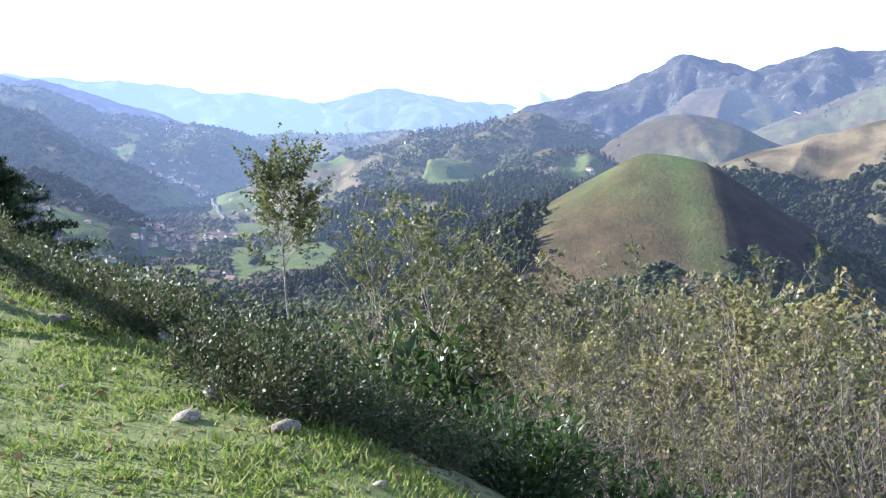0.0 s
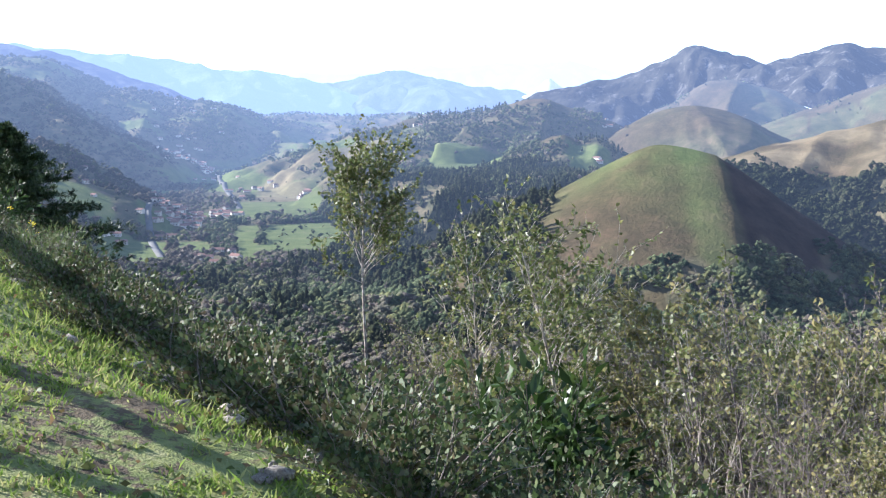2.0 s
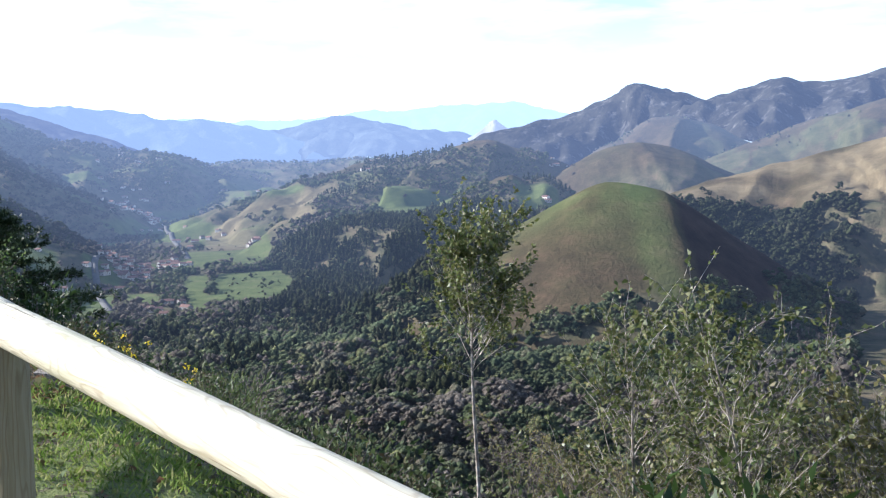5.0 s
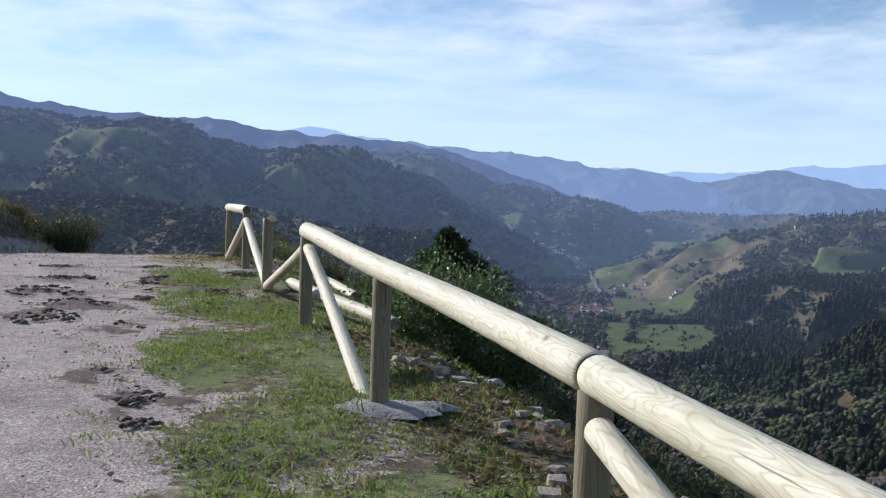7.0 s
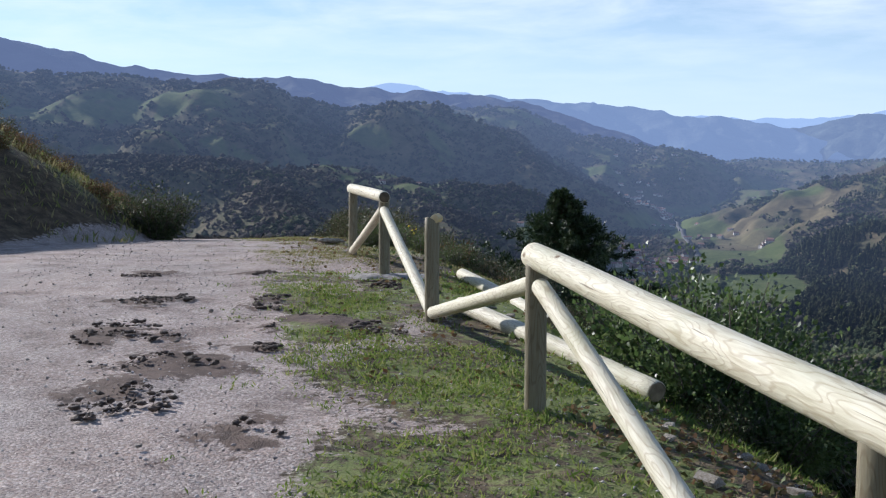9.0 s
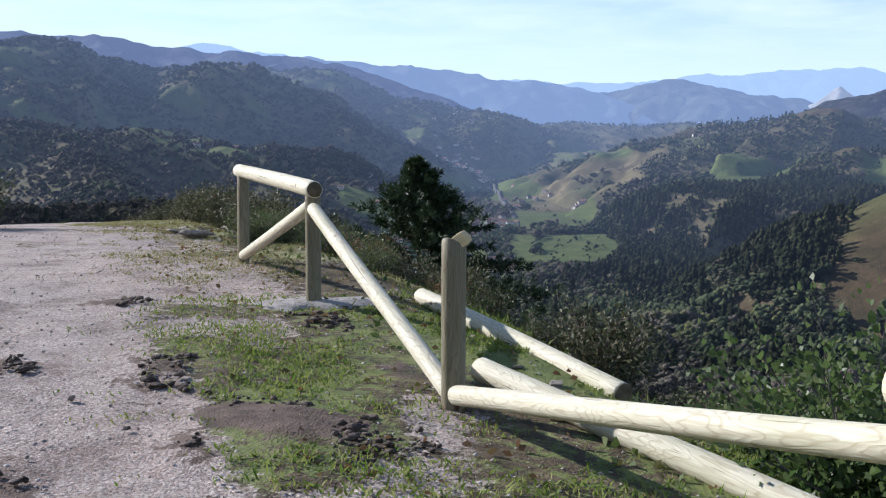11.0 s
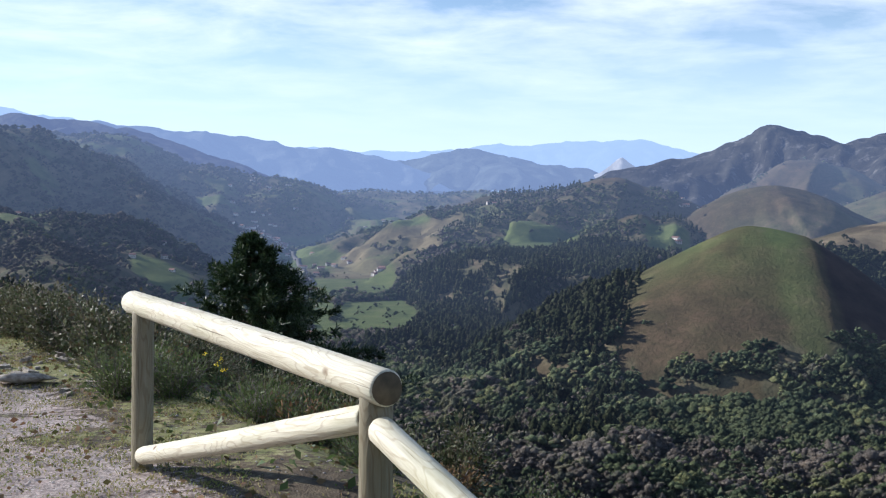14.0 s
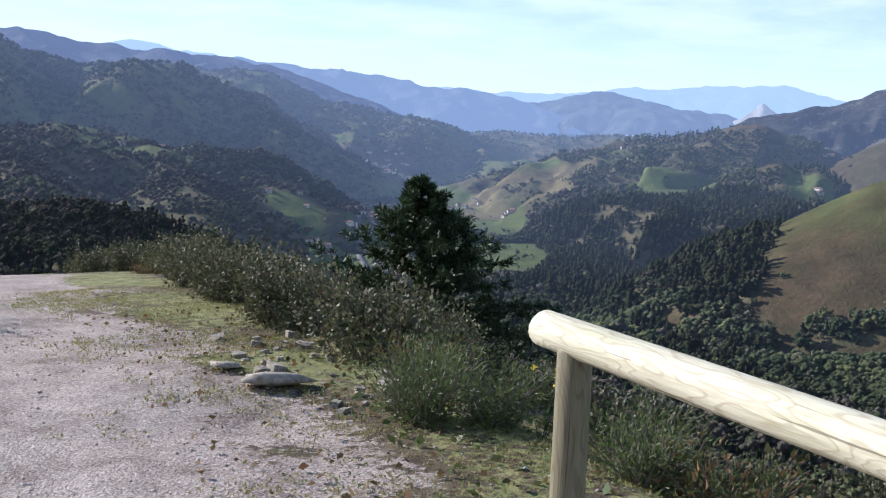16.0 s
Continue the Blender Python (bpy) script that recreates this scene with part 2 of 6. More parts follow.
def terrain_material():
    """Far ground. cover: red meadow, green heath and bracken, blue scorched heather with shade painted in; none is
    woodland floor and scrub.
    """
    m, nt, b = material("far_ground", 0.95)
    b.inputs["Specular IOR Level"].default_value = 0.05
    at = nt.nodes.new("ShaderNodeAttribute"); at.attribute_name = "cover"
    sep = nt.nodes.new("ShaderNodeSeparateColor"); nt.links.new(at.outputs["Color"], sep.inputs[0])
    big, mid, fine = noise_node(nt, 0.006, 6, 0.6), noise_node(nt, 0.035, 6, 0.65), noise_node(nt, 0.25, 4, 0.7)
    scrub = ramp_node(nt, mid, (0.32, (0.055, 0.06, 0.034)), (0.5, (0.105, 0.095, 0.056)), (0.68, (0.16, 0.125, 0.08)))
    meadow = ramp_node(nt, mid, (0.3, (0.080, 0.105, 0.040)), (0.55, (0.115, 0.140, 0.052)), (0.75, (0.150, 0.150, 0.072)))
    heath = ramp_node(nt, mid, (0.3, (0.055, 0.043, 0.027)), (0.5, (0.09, 0.067, 0.04)), (0.7, (0.135, 0.092, 0.058)))
    heath = mix_node(nt, ramp_node(nt, big, (0.42, (0.0,) * 3), (0.62, (0.35,) * 3)), heath, (0.08, 0.085, 0.032))
    heath = mix_node(nt, ramp_node(nt, fine, (0.4, (0.0,) * 3), (0.62, (0.5,) * 3)), heath, (0.055, 0.048, 0.025))
    # scorched heather, its tone darkened to hold the right flank's shade
    shaded_heather = ramp_node(nt, mid, (0.35, (0.026, 0.018, 0.015)), (0.65, (0.058, 0.038, 0.030)))
    c = mix_node(nt, sep.outputs["Green"], scrub, heath)
    c = mix_node(nt, sep.outputs["Red"], c, meadow)
    straw = ramp_node(nt, mid, (0.3, (0.13, 0.10, 0.06)), (0.7, (0.25, 0.20, 0.12)))
    c = mix_node(nt, at.outputs["Alpha"], c, straw)
    c = mix_node(nt, sep.outputs["Blue"], c, shaded_heather)
    nt.links.new(c, b.inputs["Base Color"])
    bump_node(nt, b, math_node(nt, "ADD", mid, fine), 0.6, 2.5)
    haze_by_distance(nt, b)
    return m


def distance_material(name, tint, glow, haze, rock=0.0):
    """Far-off mountains, whose own colour is thin under haze painted on as emission."""
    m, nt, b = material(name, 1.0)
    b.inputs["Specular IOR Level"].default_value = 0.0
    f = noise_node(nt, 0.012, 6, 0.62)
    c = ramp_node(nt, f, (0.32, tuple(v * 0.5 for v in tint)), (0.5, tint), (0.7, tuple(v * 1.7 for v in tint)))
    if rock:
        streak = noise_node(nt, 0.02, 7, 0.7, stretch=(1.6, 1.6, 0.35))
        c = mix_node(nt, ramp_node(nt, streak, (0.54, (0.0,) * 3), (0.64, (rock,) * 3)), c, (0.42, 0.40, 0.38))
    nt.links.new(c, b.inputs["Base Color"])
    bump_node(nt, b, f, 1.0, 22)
    add_haze_glow(nt, b, haze, glow)
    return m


def log_material(name="treated_pine", tone=1.0):
    """Pressure-treated pine: pale, faintly green, long grain, brown knots; the posts are browner, with their shade
    multiplied into the colour.
    """
    m, nt, b = material(name, 0.62)
    grain = noise_node(nt, 9.0, 6, 0.65, stretch=(7.0, 7.0, 0.5))
    c = ramp_node(nt, grain, (0.3, (0.50, 0.45, 0.32)), (0.5, (0.63, 0.59, 0.45)), (0.68, (0.71, 0.68, 0.55)))
    rings = noise_node(nt, 4.0, 2.5, 0.5, stretch=(1.6, 1.6, 0.26))
    wave = math_node(nt, "SINE", math_node(nt, "MULTIPLY", rings, 150.0))
    c = mix_node(nt, ramp_node(nt, wave, (0.55, (0.0,) * 3), (0.99, (0.42,) * 3)), c, (0.32, 0.24, 0.14))
    crack = noise_node(nt, 14.0, 3, 0.5, stretch=(5.0, 5.0, 0.12))
    c = mix_node(nt, ramp_node(nt, crack, (0.66, (0.0,) * 3), (0.70, (0.75,) * 3)), c, (0.12, 0.09, 0.055))
    vor = nt.nodes.new("ShaderNodeTexVoronoi"); vor.inputs["Scale"].default_value = 2.6
    mp = nt.nodes.new("ShaderNodeMapping"); mp.inputs["Scale"].default_value = (2.2, 2.2, 1.2)
    co = nt.nodes.new("ShaderNodeTexCoord")
    nt.links.new(co.outputs["Object"], mp.inputs[0]); nt.links.new(mp.outputs[0], vor.inputs["Vector"])
    knot = ramp_node(nt, vor.outputs["Distance"], (0.05, (1.0,) * 3), (0.12, (0.0,) * 3))
    c = mix_node(nt, knot, c, (0.17, 0.10, 0.05))
    stain = noise_node(nt, 1.3, 3)
    c = mix_node(nt, ramp_node(nt, stain, (0.5, (0.0,) * 3), (0.72, (0.5,) * 3)), c, (0.36, 0.37, 0.21))
    # darker copy for the posts: their shaded side is put into the tone
    if tone < 1:
        c = mix_node(nt, 1.0, c, (tone, tone * 0.95, tone * 0.82), "MULTIPLY")
    nt.links.new(c, b.inputs["Base Color"])
    bump_node(nt, b, math_node(nt, "ADD", grain, math_node(nt, "MULTIPLY", wave, 0.15)), 0.35, 0.006)
    return m


def end_grain_material():
    m, nt, b = material("end_grain", 0.85)
    f = noise_node(nt, 14, 5)
    nt.links.new(ramp_node(nt, f, (0.3, (0.06, 0.05, 0.035)), (0.7, (0.17, 0.13, 0.08))), b.inputs["Base Color"])
    return m


MAT = dict(
    ground=ground_material(), terrain=terrain_material(), woods=woods_material(), log=log_material(), post=log_material("shaded_post", 0.34), end=end_grain_material(),
    sawn=simple("sawn_end_grain", [(0.10, 0.08, 0.05), (0.26, 0.21, 0.14)], 14, 0.85),
    fresh=simple("split_wood", [(0.55, 0.42, 0.22), (0.68, 0.56, 0.34)], 12, 0.8),
    pebble=islands("pebbles", [(0.16, 0.14, 0.135), (0.34, 0.31, 0.30), (0.52, 0.48, 0.46), (0.28, 0.22, 0.19)], 0.85),
    concrete=simple("concrete", [(0.27, 0.245, 0.225), (0.46, 0.43, 0.40)], 12, 0.95, bump=0.9, dist=0.03),
    pale_stone=simple("pale_limestone", [(0.22, 0.18, 0.135), (0.40, 0.35, 0.285), (0.54, 0.49, 0.42)], 7, 0.9, bump=0.7, random=0.25),
    stone=simple("limestone", [(0.14, 0.115, 0.095), (0.30, 0.26, 0.22), (0.44, 0.40, 0.35)], 7, 0.9, bump=0.6, random=0.6),
    clod=simple("wet_mud", [(0.035, 0.027, 0.022), (0.085, 0.062, 0.048), (0.17, 0.125, 0.10)], 16, 0.75, bump=0.8),
    bark=simple("birch_bark", [(0.12, 0.095, 0.075), (0.32, 0.28, 0.24), (0.5, 0.47, 0.42)], 9, 0.8),
    twig=simple("grey_twig", [(0.085, 0.07, 0.064), (0.20, 0.17, 0.155)], 6, 0.85),
    pinebark=simple("pine_bark", [(0.05, 0.035, 0.025), (0.13, 0.09, 0.06)], 8, 0.9),
    grass=islands("grass_blades", [(0.11, 0.18, 0.032), (0.17, 0.25, 0.046), (0.27, 0.29, 0.085), (0.13, 0.21, 0.036), (0.36, 0.33, 0.15)], 0.7, 0.4, 0.12),
    leaf=islands("birch_leaf", [(0.075, 0.105, 0.032), (0.13, 0.155, 0.045), (0.10, 0.13, 0.042), (0.22, 0.21, 0.08), (0.085, 0.11, 0.042)], 0.45, 0.4, 0.4),
    gold=islands("autumn_leaf", [(0.19, 0.19, 0.07), (0.27, 0.26, 0.10), (0.11, 0.125, 0.045), (0.33, 0.28, 0.12), (0.15, 0.13, 0.065)], 0.5, 0.4, 0.35),
    shrub=islands("shrub_leaf", [(0.022, 0.045, 0.012), (0.045, 0.085, 0.02), (0.032, 0.062, 0.018), (0.07, 0.11, 0.03)], 0.36, 0.3, 0.42),
    rose=islands("rose_leaf", [(0.05, 0.09, 0.026), (0.085, 0.135, 0.04), (0.12, 0.17, 0.06), (0.07, 0.115, 0.034), (0.16, 0.19, 0.08)], 0.4, 0.45, 0.35),
    bramble=islands("bramble_leaf", [(0.028, 0.05, 0.016), (0.055, 0.085, 0.026), (0.095, 0.115, 0.045), (0.09, 0.07, 0.04), (0.045, 0.07, 0.026)], 0.52, 0.25, 0.25),
    broom=islands("broom_leaf", [(0.05, 0.085, 0.025), (0.09, 0.135, 0.04), (0.14, 0.17, 0.065), (0.07, 0.105, 0.034), (0.17, 0.16, 0.075)], 0.55, 0.3, 0.25),
    straw=islands("straw_grass", [(0.28, 0.25, 0.12), (0.36, 0.31, 0.16), (0.16, 0.20, 0.055), (0.22, 0.23, 0.08), (0.27, 0.21, 0.11)], 0.75, 0.4, 0.1),
    petal=islands("yellow_petal", [(0.65, 0.5, 0.03), (0.8, 0.65, 0.06)], 0.6, 0.3),
    hedge=islands("hedge_leaf", [(0.045, 0.062, 0.026), (0.085, 0.10, 0.045), (0.15, 0.15, 0.08), (0.065, 0.085, 0.035), (0.22, 0.19, 0.12), (0.06, 0.068, 0.032), (0.12, 0.08, 0.05)], 0.55, 0.2, 0.22),
    needle=islands("pine_needle", [(0.016, 0.034, 0.014), (0.032, 0.058, 0.02), (0.06, 0.085, 0.026)], 0.5, 0.15, 0.35),
    bracken=islands("dry_bracken", [(0.16, 0.085, 0.045), (0.22, 0.14, 0.07), (0.12, 0.09, 0.04), (0.09, 0.10, 0.03)], 0.8, 0.25),
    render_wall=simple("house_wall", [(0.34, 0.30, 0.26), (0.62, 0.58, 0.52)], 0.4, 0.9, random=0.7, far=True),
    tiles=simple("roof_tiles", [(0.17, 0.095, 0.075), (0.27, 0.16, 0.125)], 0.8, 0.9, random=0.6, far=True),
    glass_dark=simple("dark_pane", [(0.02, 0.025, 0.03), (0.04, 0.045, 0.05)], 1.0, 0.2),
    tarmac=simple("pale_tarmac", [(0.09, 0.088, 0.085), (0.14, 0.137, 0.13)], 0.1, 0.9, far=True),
)

# ---- shape of the land ----
EYE0 = np.array([-1.5, -3.0, 1.3])                    # middle of the walk, from which bearings are told
P0, ALONG, ACROSS = np.array([-4.856, 6.011]), np.array([-0.555, 0.832]), np.array([0.832, 0.555])


def bearing(az, r, el):
    """A place by degrees left of +y, metres away, degrees above the eye."""
    a = radians(az)
    return EYE0 + np.array([-math.sin(a) * r, math.cos(a) * r, math.tan(radians(el)) * r])


def by_fence(s, u):
    """Plan place from metres along the fence line and metres to its valley side."""
    return P0 + s * ALONG + u * ACROSS


def fence_su(x, y):
    dx, dy = x - P0[0], y - P0[1]
    return dx * ALONG[0] + dy * ALONG[1], dx * ACROSS[0] + dy * ACROSS[1]


_tables = [np.random.RandomState(k).rand(256, 256) for k in range(8)]


def value_noise(x, y, k=0):
    x, y = np.asarray(x, float), np.asarray(y, float)
    ix, iy = np.floor(x).astype(int), np.floor(y).astype(int)
    fx, fy = x - ix, y - iy
    fx, fy = fx * fx * (3 - 2 * fx), fy * fy * (3 - 2 * fy)
    t = _tables[k % 8]
    a, b = t[ix & 255, iy & 255], t[(ix + 1) & 255, iy & 255]
    c, d = t[ix & 255, (iy + 1) & 255], t[(ix + 1) & 255, (iy + 1) & 255]
    return (a * (1 - fx) + b * fx) * (1 - fy) + (c * (1 - fx) + d * fx) * fy


def fbm(x, y, octaves=4, k=0):
    total, amp = 0.0, 0.5
    for n in range(octaves):
        total = total + amp * (value_noise(x * 2 ** n + 17.3 * n, y * 2 ** n - 9.1 * n, k + n) - 0.5) * 2
        amp *= 0.5
    return total


def smax(a, b, k):
    return 0.5 * (a + b + np.sqrt((a - b) ** 2 + k * k)) - 0.0


def step(v, lo, hi):
    w = np.clip((v - lo) / (hi - lo), 0, 1)
    return w * w * (3 - 2 * w)


def rounded(pts):
    """A crest line with its corners taken off."""
    out = [pts[0]]
    for p, q in zip(pts, pts[1:]):
        out += [p * 0.8 + q * 0.2, p * 0.2 + q * 0.8]
    return out + [pts[-1]]


def ridge(X, Y, crest, near, far, end=None, round_=30.0, rough=0.45, size=240.0, k=0, relief=0.0, span=190.0, reach=1e9):
    """Land that falls away from a crest line with one slope towards the walk and another behind; spurs and gullies run down from the crest."""
    R = np.hypot(X - EYE0[0], Y - EYE0[1])
    wob = np.maximum(0.6, 1 + rough * fbm(X / size, Y / size, 4, k))
    near_d, z, slope, past = np.full(X.shape, 1e9), np.zeros(X.shape), np.zeros(X.shape), np.zeros(X.shape)
    pts = rounded([bearing(*c) for c in crest])
    for n, (p, q) in enumerate(zip(pts, pts[1:])):
        d = q[:2] - p[:2]
        raw = ((X - p[0]) * d[0] + (Y - p[1]) * d[1]) / (d @ d)
        t = np.clip(raw, 0, 1)
        cx, cy = p[0] + t * d[0], p[1] + t * d[1]
        dist = np.hypot(X - cx, Y - cy)
        out = (R - np.hypot(cx - EYE0[0], cy - EYE0[1])) / (dist + 1e-6)
        sl = near + (far - near) * step(out, -0.35, 0.35)
        over = np.zeros(X.shape)
        if end is not None and n == 0:
            over = np.clip(-raw, 0, None) * np.hypot(*d) * end
        if end is not None and n == len(pts) - 2:
            over = np.clip(raw - 1, 0, None) * np.hypot(*d) * end
        closer = dist < near_d
        near_d, z, slope, past = np.where(closer, dist, near_d), np.where(closer, p[2] + t * (q[2] - p[2]), z), np.where(closer, sl, slope), np.where(closer, over, past)
    gully = 0.0
    if relief:
        lie = pts[-1][:2] - pts[0][:2]
        run = ((X - pts[0][0]) * lie[0] + (Y - pts[0][1]) * lie[1]) / np.hypot(*lie)
        bend = 0.5 * fbm(X / 420, Y / 420, 2, k + 2)
        for wide, amp in ((span, 1.0), (span / 2.3, 0.45), (span / 5.0, 0.12)):
            gully = gully + amp * (0.55 - np.abs(2 * value_noise(run / wide + bend * 190 / wide, near_d / (wide * 2.6), k + 3) - 1))
        gully = relief * gully * (1 - np.exp(-near_d / (2.0 * relief))) + relief * 0.6 * fbm(X / 170, Y / 170, 4, k + 1) * (1 - np.exp(-near_d / 170))
        gully = gully + relief * 0.26 * fbm(run / 75, run * 0, 4, k) * np.exp(-near_d / 60)
    return z + gully - past - 0.4 * np.clip(near_d - reach, 0, None) - slope * wob * (np.sqrt(near_d ** 2 + round_ ** 2) - round_)


RIDGES = dict(
    # crest, slope towards the walk, slope behind, slope at the ends, rounding, unevenness, its size
    spur=([(50, 560, -4.3), (40, 580, -4.5), (32, 600, -4.5), (29.5, 600, -4.3), (27.6, 610, -4.55), (25.2, 620, -5.15), (23.2, 630, -5.6), (21.2, 650, -6.8), (19.5, 670, -7.9), (18, 690, -8.8), (16, 720, -9.9)], 0.30, 0.55, 0.5, 14, 0.5, 110),
    left_shelf=([(50, 1560, -0.3), (40, 1540, -0.5), (32, 1500, -0.8), (29.5, 1470, -1.2), (26.5, 1430, -1.75), (25, 1400, -2.4)], 0.62, 0.045, 0.5, 18, 0.35, 150),
    high_spur=([(34.5, 1750, 0.0), (33, 1500, -0.8), (31.5, 1280, -2.2), (30.3, 1080, -4.0), (29.5, 960, -6.0)], 0.58, 0.58, 0.5, 14, 0.4, 120),
    mid_spur=([(26.2, 1680, -0.7), (24.8, 1520, -1.4), (23.8, 1370, -2.3), (22.9, 1220, -3.8), (22.3, 1090, -5.6)], 0.58, 0.58, 0.5, 14, 0.4, 120),
    low_spur=([(20.8, 1520, -2.6), (18.4, 1420, -3.5), (16.6, 1360, -4.7)], 0.32, 0.3, 0.4, 16, 0.45, 120),
    left_hill=([(62, 2500, 3.8), (44, 2450, 4.05), (40, 2450, 4.1), (36, 2420, 3.6), (33.6, 2400, 3.75), (30.5, 2400, 2.95), (27.6, 2380, 2.4), (25.2, 2350, 2.9), (23.8, 2320, 3.0), (22.3, 2280, 2.4), (20, 2220, 0.85), (18.3, 2180, 0.0), (16.5, 2150, -1.0), (14.6, 2100, -2.4)], 0.30, 0.4, 0.8, 25, 0.6, 190),
    left_behind=([(25, 2900, 2.3), (22.2, 2880, 2.65), (19.8, 2850, 2.68), (18.4, 2850, 2.22), (16.2, 2820, 1.32), (14.2, 2800, 0.95), (11.4, 2780, 0.6), (9.4, 2760, 0.0), (8, 2740, -0.8)], 0.42, 0.4, 0.6, 30, 0.5, 170),
    low_hills=([(12, 3000, -0.6), (9, 3020, 0.0), (7.1, 3000, 0.2), (5.3, 2980, 0.05), (3.5, 2960, 0.0), (1.8, 2940, 0.15), (0, 2900, 0.1)], 0.22, 0.3, 0.3, 30, 0.6, 140),
    wooded_ridge=([(4.6, 2400, -2.3), (3.4, 2330, -1.3), (2.4, 2280, -0.75), (1.7, 2260, -0.3), (-0.4, 2250, 0.15), (-3.3, 2230, 0.42), (-4.2, 2220, 0.72), (-5.3, 2200, 1.0), (-6.5, 2200, 0.65), (-8.5, 2180, 0.1), (-10.5, 2150, -0.9)], 0.24, 0.4, 0.7, 22, 0.5, 130),
    green_hill=([(3.4, 2130, -1.9), (2.2, 2110, -1.1), (1.2, 2100, -0.9), (0.2, 2090, -1.15), (-1.2, 2080, -1.8)], 0.22, 0.4, 0.5, 30, 0.2, 120),
    wooded_knoll=([(4.9, 1960, -2.7), (3.7, 1950, -1.85), (2.5, 1940, -1.5), (1.3, 1940, -1.95), (0.0, 1940, -2.5)], 0.36, 0.45, 0.8, 14, 0.3, 100),
    knob=([(-3.9, 1850, -2.0), (-5.4, 1820, -1.15), (-6.5, 1800, -0.8), (-7.7, 1800, -1.2), (-8.6, 1800, -0.95), (-10, 1800, -2.0)], 0.34, 0.45, 0.6, 18, 0.45, 90),
    field_slope=([(10.6, 1900, -4.2), (8.4, 1950, -3.75), (5.4, 2000, -2.95), (2.8, 1990, -3.05), (0.5, 1950, -2.9)], 0.11, 0.3, 0.6, 30, 0.25, 120),
    bench=([(1.6, 1960, -2.55), (-1.6, 1900, -2.22), (-4, 1880, -2.3), (-6, 1850, -2.15), (-9, 1800, -1.85)], 0.03, 0.3, 0.7, 25, 0.2, 120),
    forest=([(4.7, 1510, -4.7), (3.9, 1530, -3.95), (2.5, 1560, -3.3), (-0.5, 1600, -3.1), (-3.4, 1600, -3.08), (-5.1, 1580, -2.95), (-7.2, 1500, -3.1), (-9.5, 1400, -3.5)], 0.066, 0.5, 1.1, 18, 0.35, 150),
    brown=([(-8.4, 1950, -1.7), (-9.4, 1980, -0.95), (-10.5, 2000, -0.05), (-11.8, 2030, 0.52), (-13.2, 2050, 0.76), (-14.5, 2050, 0.58), (-15.9, 2050, 0.1), (-17.2, 2050, -0.6), (-19, 2050, -1.4)], 0.34, 0.4, 0.7, 35, 0.45, 110),
    brown_behind=([(-9.5, 2600, -1), (-11, 2600, 0.35), (-12.4, 2600, 1.0), (-13.7, 2620, 1.78), (-15.0, 2640, 2.03), (-16.1, 2640, 1.75), (-17.2, 2600, 1.2), (-19, 2560, 0.3), (-21, 2550, -1.2)], 0.34, 0.4, 0.4, 45, 0.7, 120),
    green=([(-15.6, 2300, -0.6), (-17.5, 2350, 0.1), (-19.4, 2400, 0.75), (-22.4, 2450, 1.85), (-28, 2450, 3), (-45, 2350, 5)], 0.30, 0.4, 0.4, 30, 0.7, 130),
    pale=([(-13.6, 1290, -2.9), (-14.8, 1330, -2.15), (-17.6, 1400, -1.27), (-19.4, 1430, -0.75), (-22.4, 1480, 0.1), (-26, 1500, 0.9), (-32, 1500, 1.9), (-50, 1450, 3.5)], 0.33, 0.4, 0.4, 25, 0.6, 110),
)
# depth and width of the gullies, and how far a gentle slope runs out
SPURS = dict(spur=(9, 70), left_shelf=(26, 150, 330), high_spur=(14, 110), mid_spur=(14, 110), low_spur=(12, 90), left_hill=(58, 230), left_behind=(42, 190), low_hills=(20, 150), wooded_ridge=(15, 130, 370), wooded_knoll=(7, 70), knob=(12, 80), forest=(9, 120, 560), brown=(18, 110), brown_behind=(16, 120), green=(24, 150), pale=(16, 120), field_slope=(5, 150, 260), green_hill=(4, 120, 170), bench=(4, 150, 230))
DOME = bearing(-11.9, 950, -1.30)


def dome_frame(X, Y):
    """Metres to the right of the heath hill's top and behind it, as seen from the walk."""
    a = radians(-11.9)
    dx, dy = X - DOME[0], Y - DOME[1]
    return dx * math.cos(a) + dy * math.sin(a), -dx * math.sin(a) + dy * math.cos(a)


def dome_height(X, Y):
    """The rounded heath hill: a broad top, a long left shoulder, a steeper right flank with a sharp edge."""
    right, back = dome_frame(X, Y)
    wob = 1 + 0.09 * fbm(X / 90, Y / 90, 4, 3)
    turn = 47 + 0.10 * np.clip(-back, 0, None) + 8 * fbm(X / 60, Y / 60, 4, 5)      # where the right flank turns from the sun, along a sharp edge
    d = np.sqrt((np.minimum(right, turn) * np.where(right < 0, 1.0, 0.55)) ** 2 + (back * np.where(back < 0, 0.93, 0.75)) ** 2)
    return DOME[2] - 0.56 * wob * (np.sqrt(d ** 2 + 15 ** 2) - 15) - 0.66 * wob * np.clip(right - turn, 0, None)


ROAD_S = np.array([-60, -40, -24.7, -19.4, -16.5, -10.8, -5, 0, 5, 10, 16, 20, 26, 40, 70, 120])
ROAD_Z = np.array([-3.6, -2.2, -1.24, -0.90, -0.62, -0.34, -0.09, 0.03, 0.06, -0.08, -0.42, -0.75, -1.5, -4.0, -11.0, -24.0])


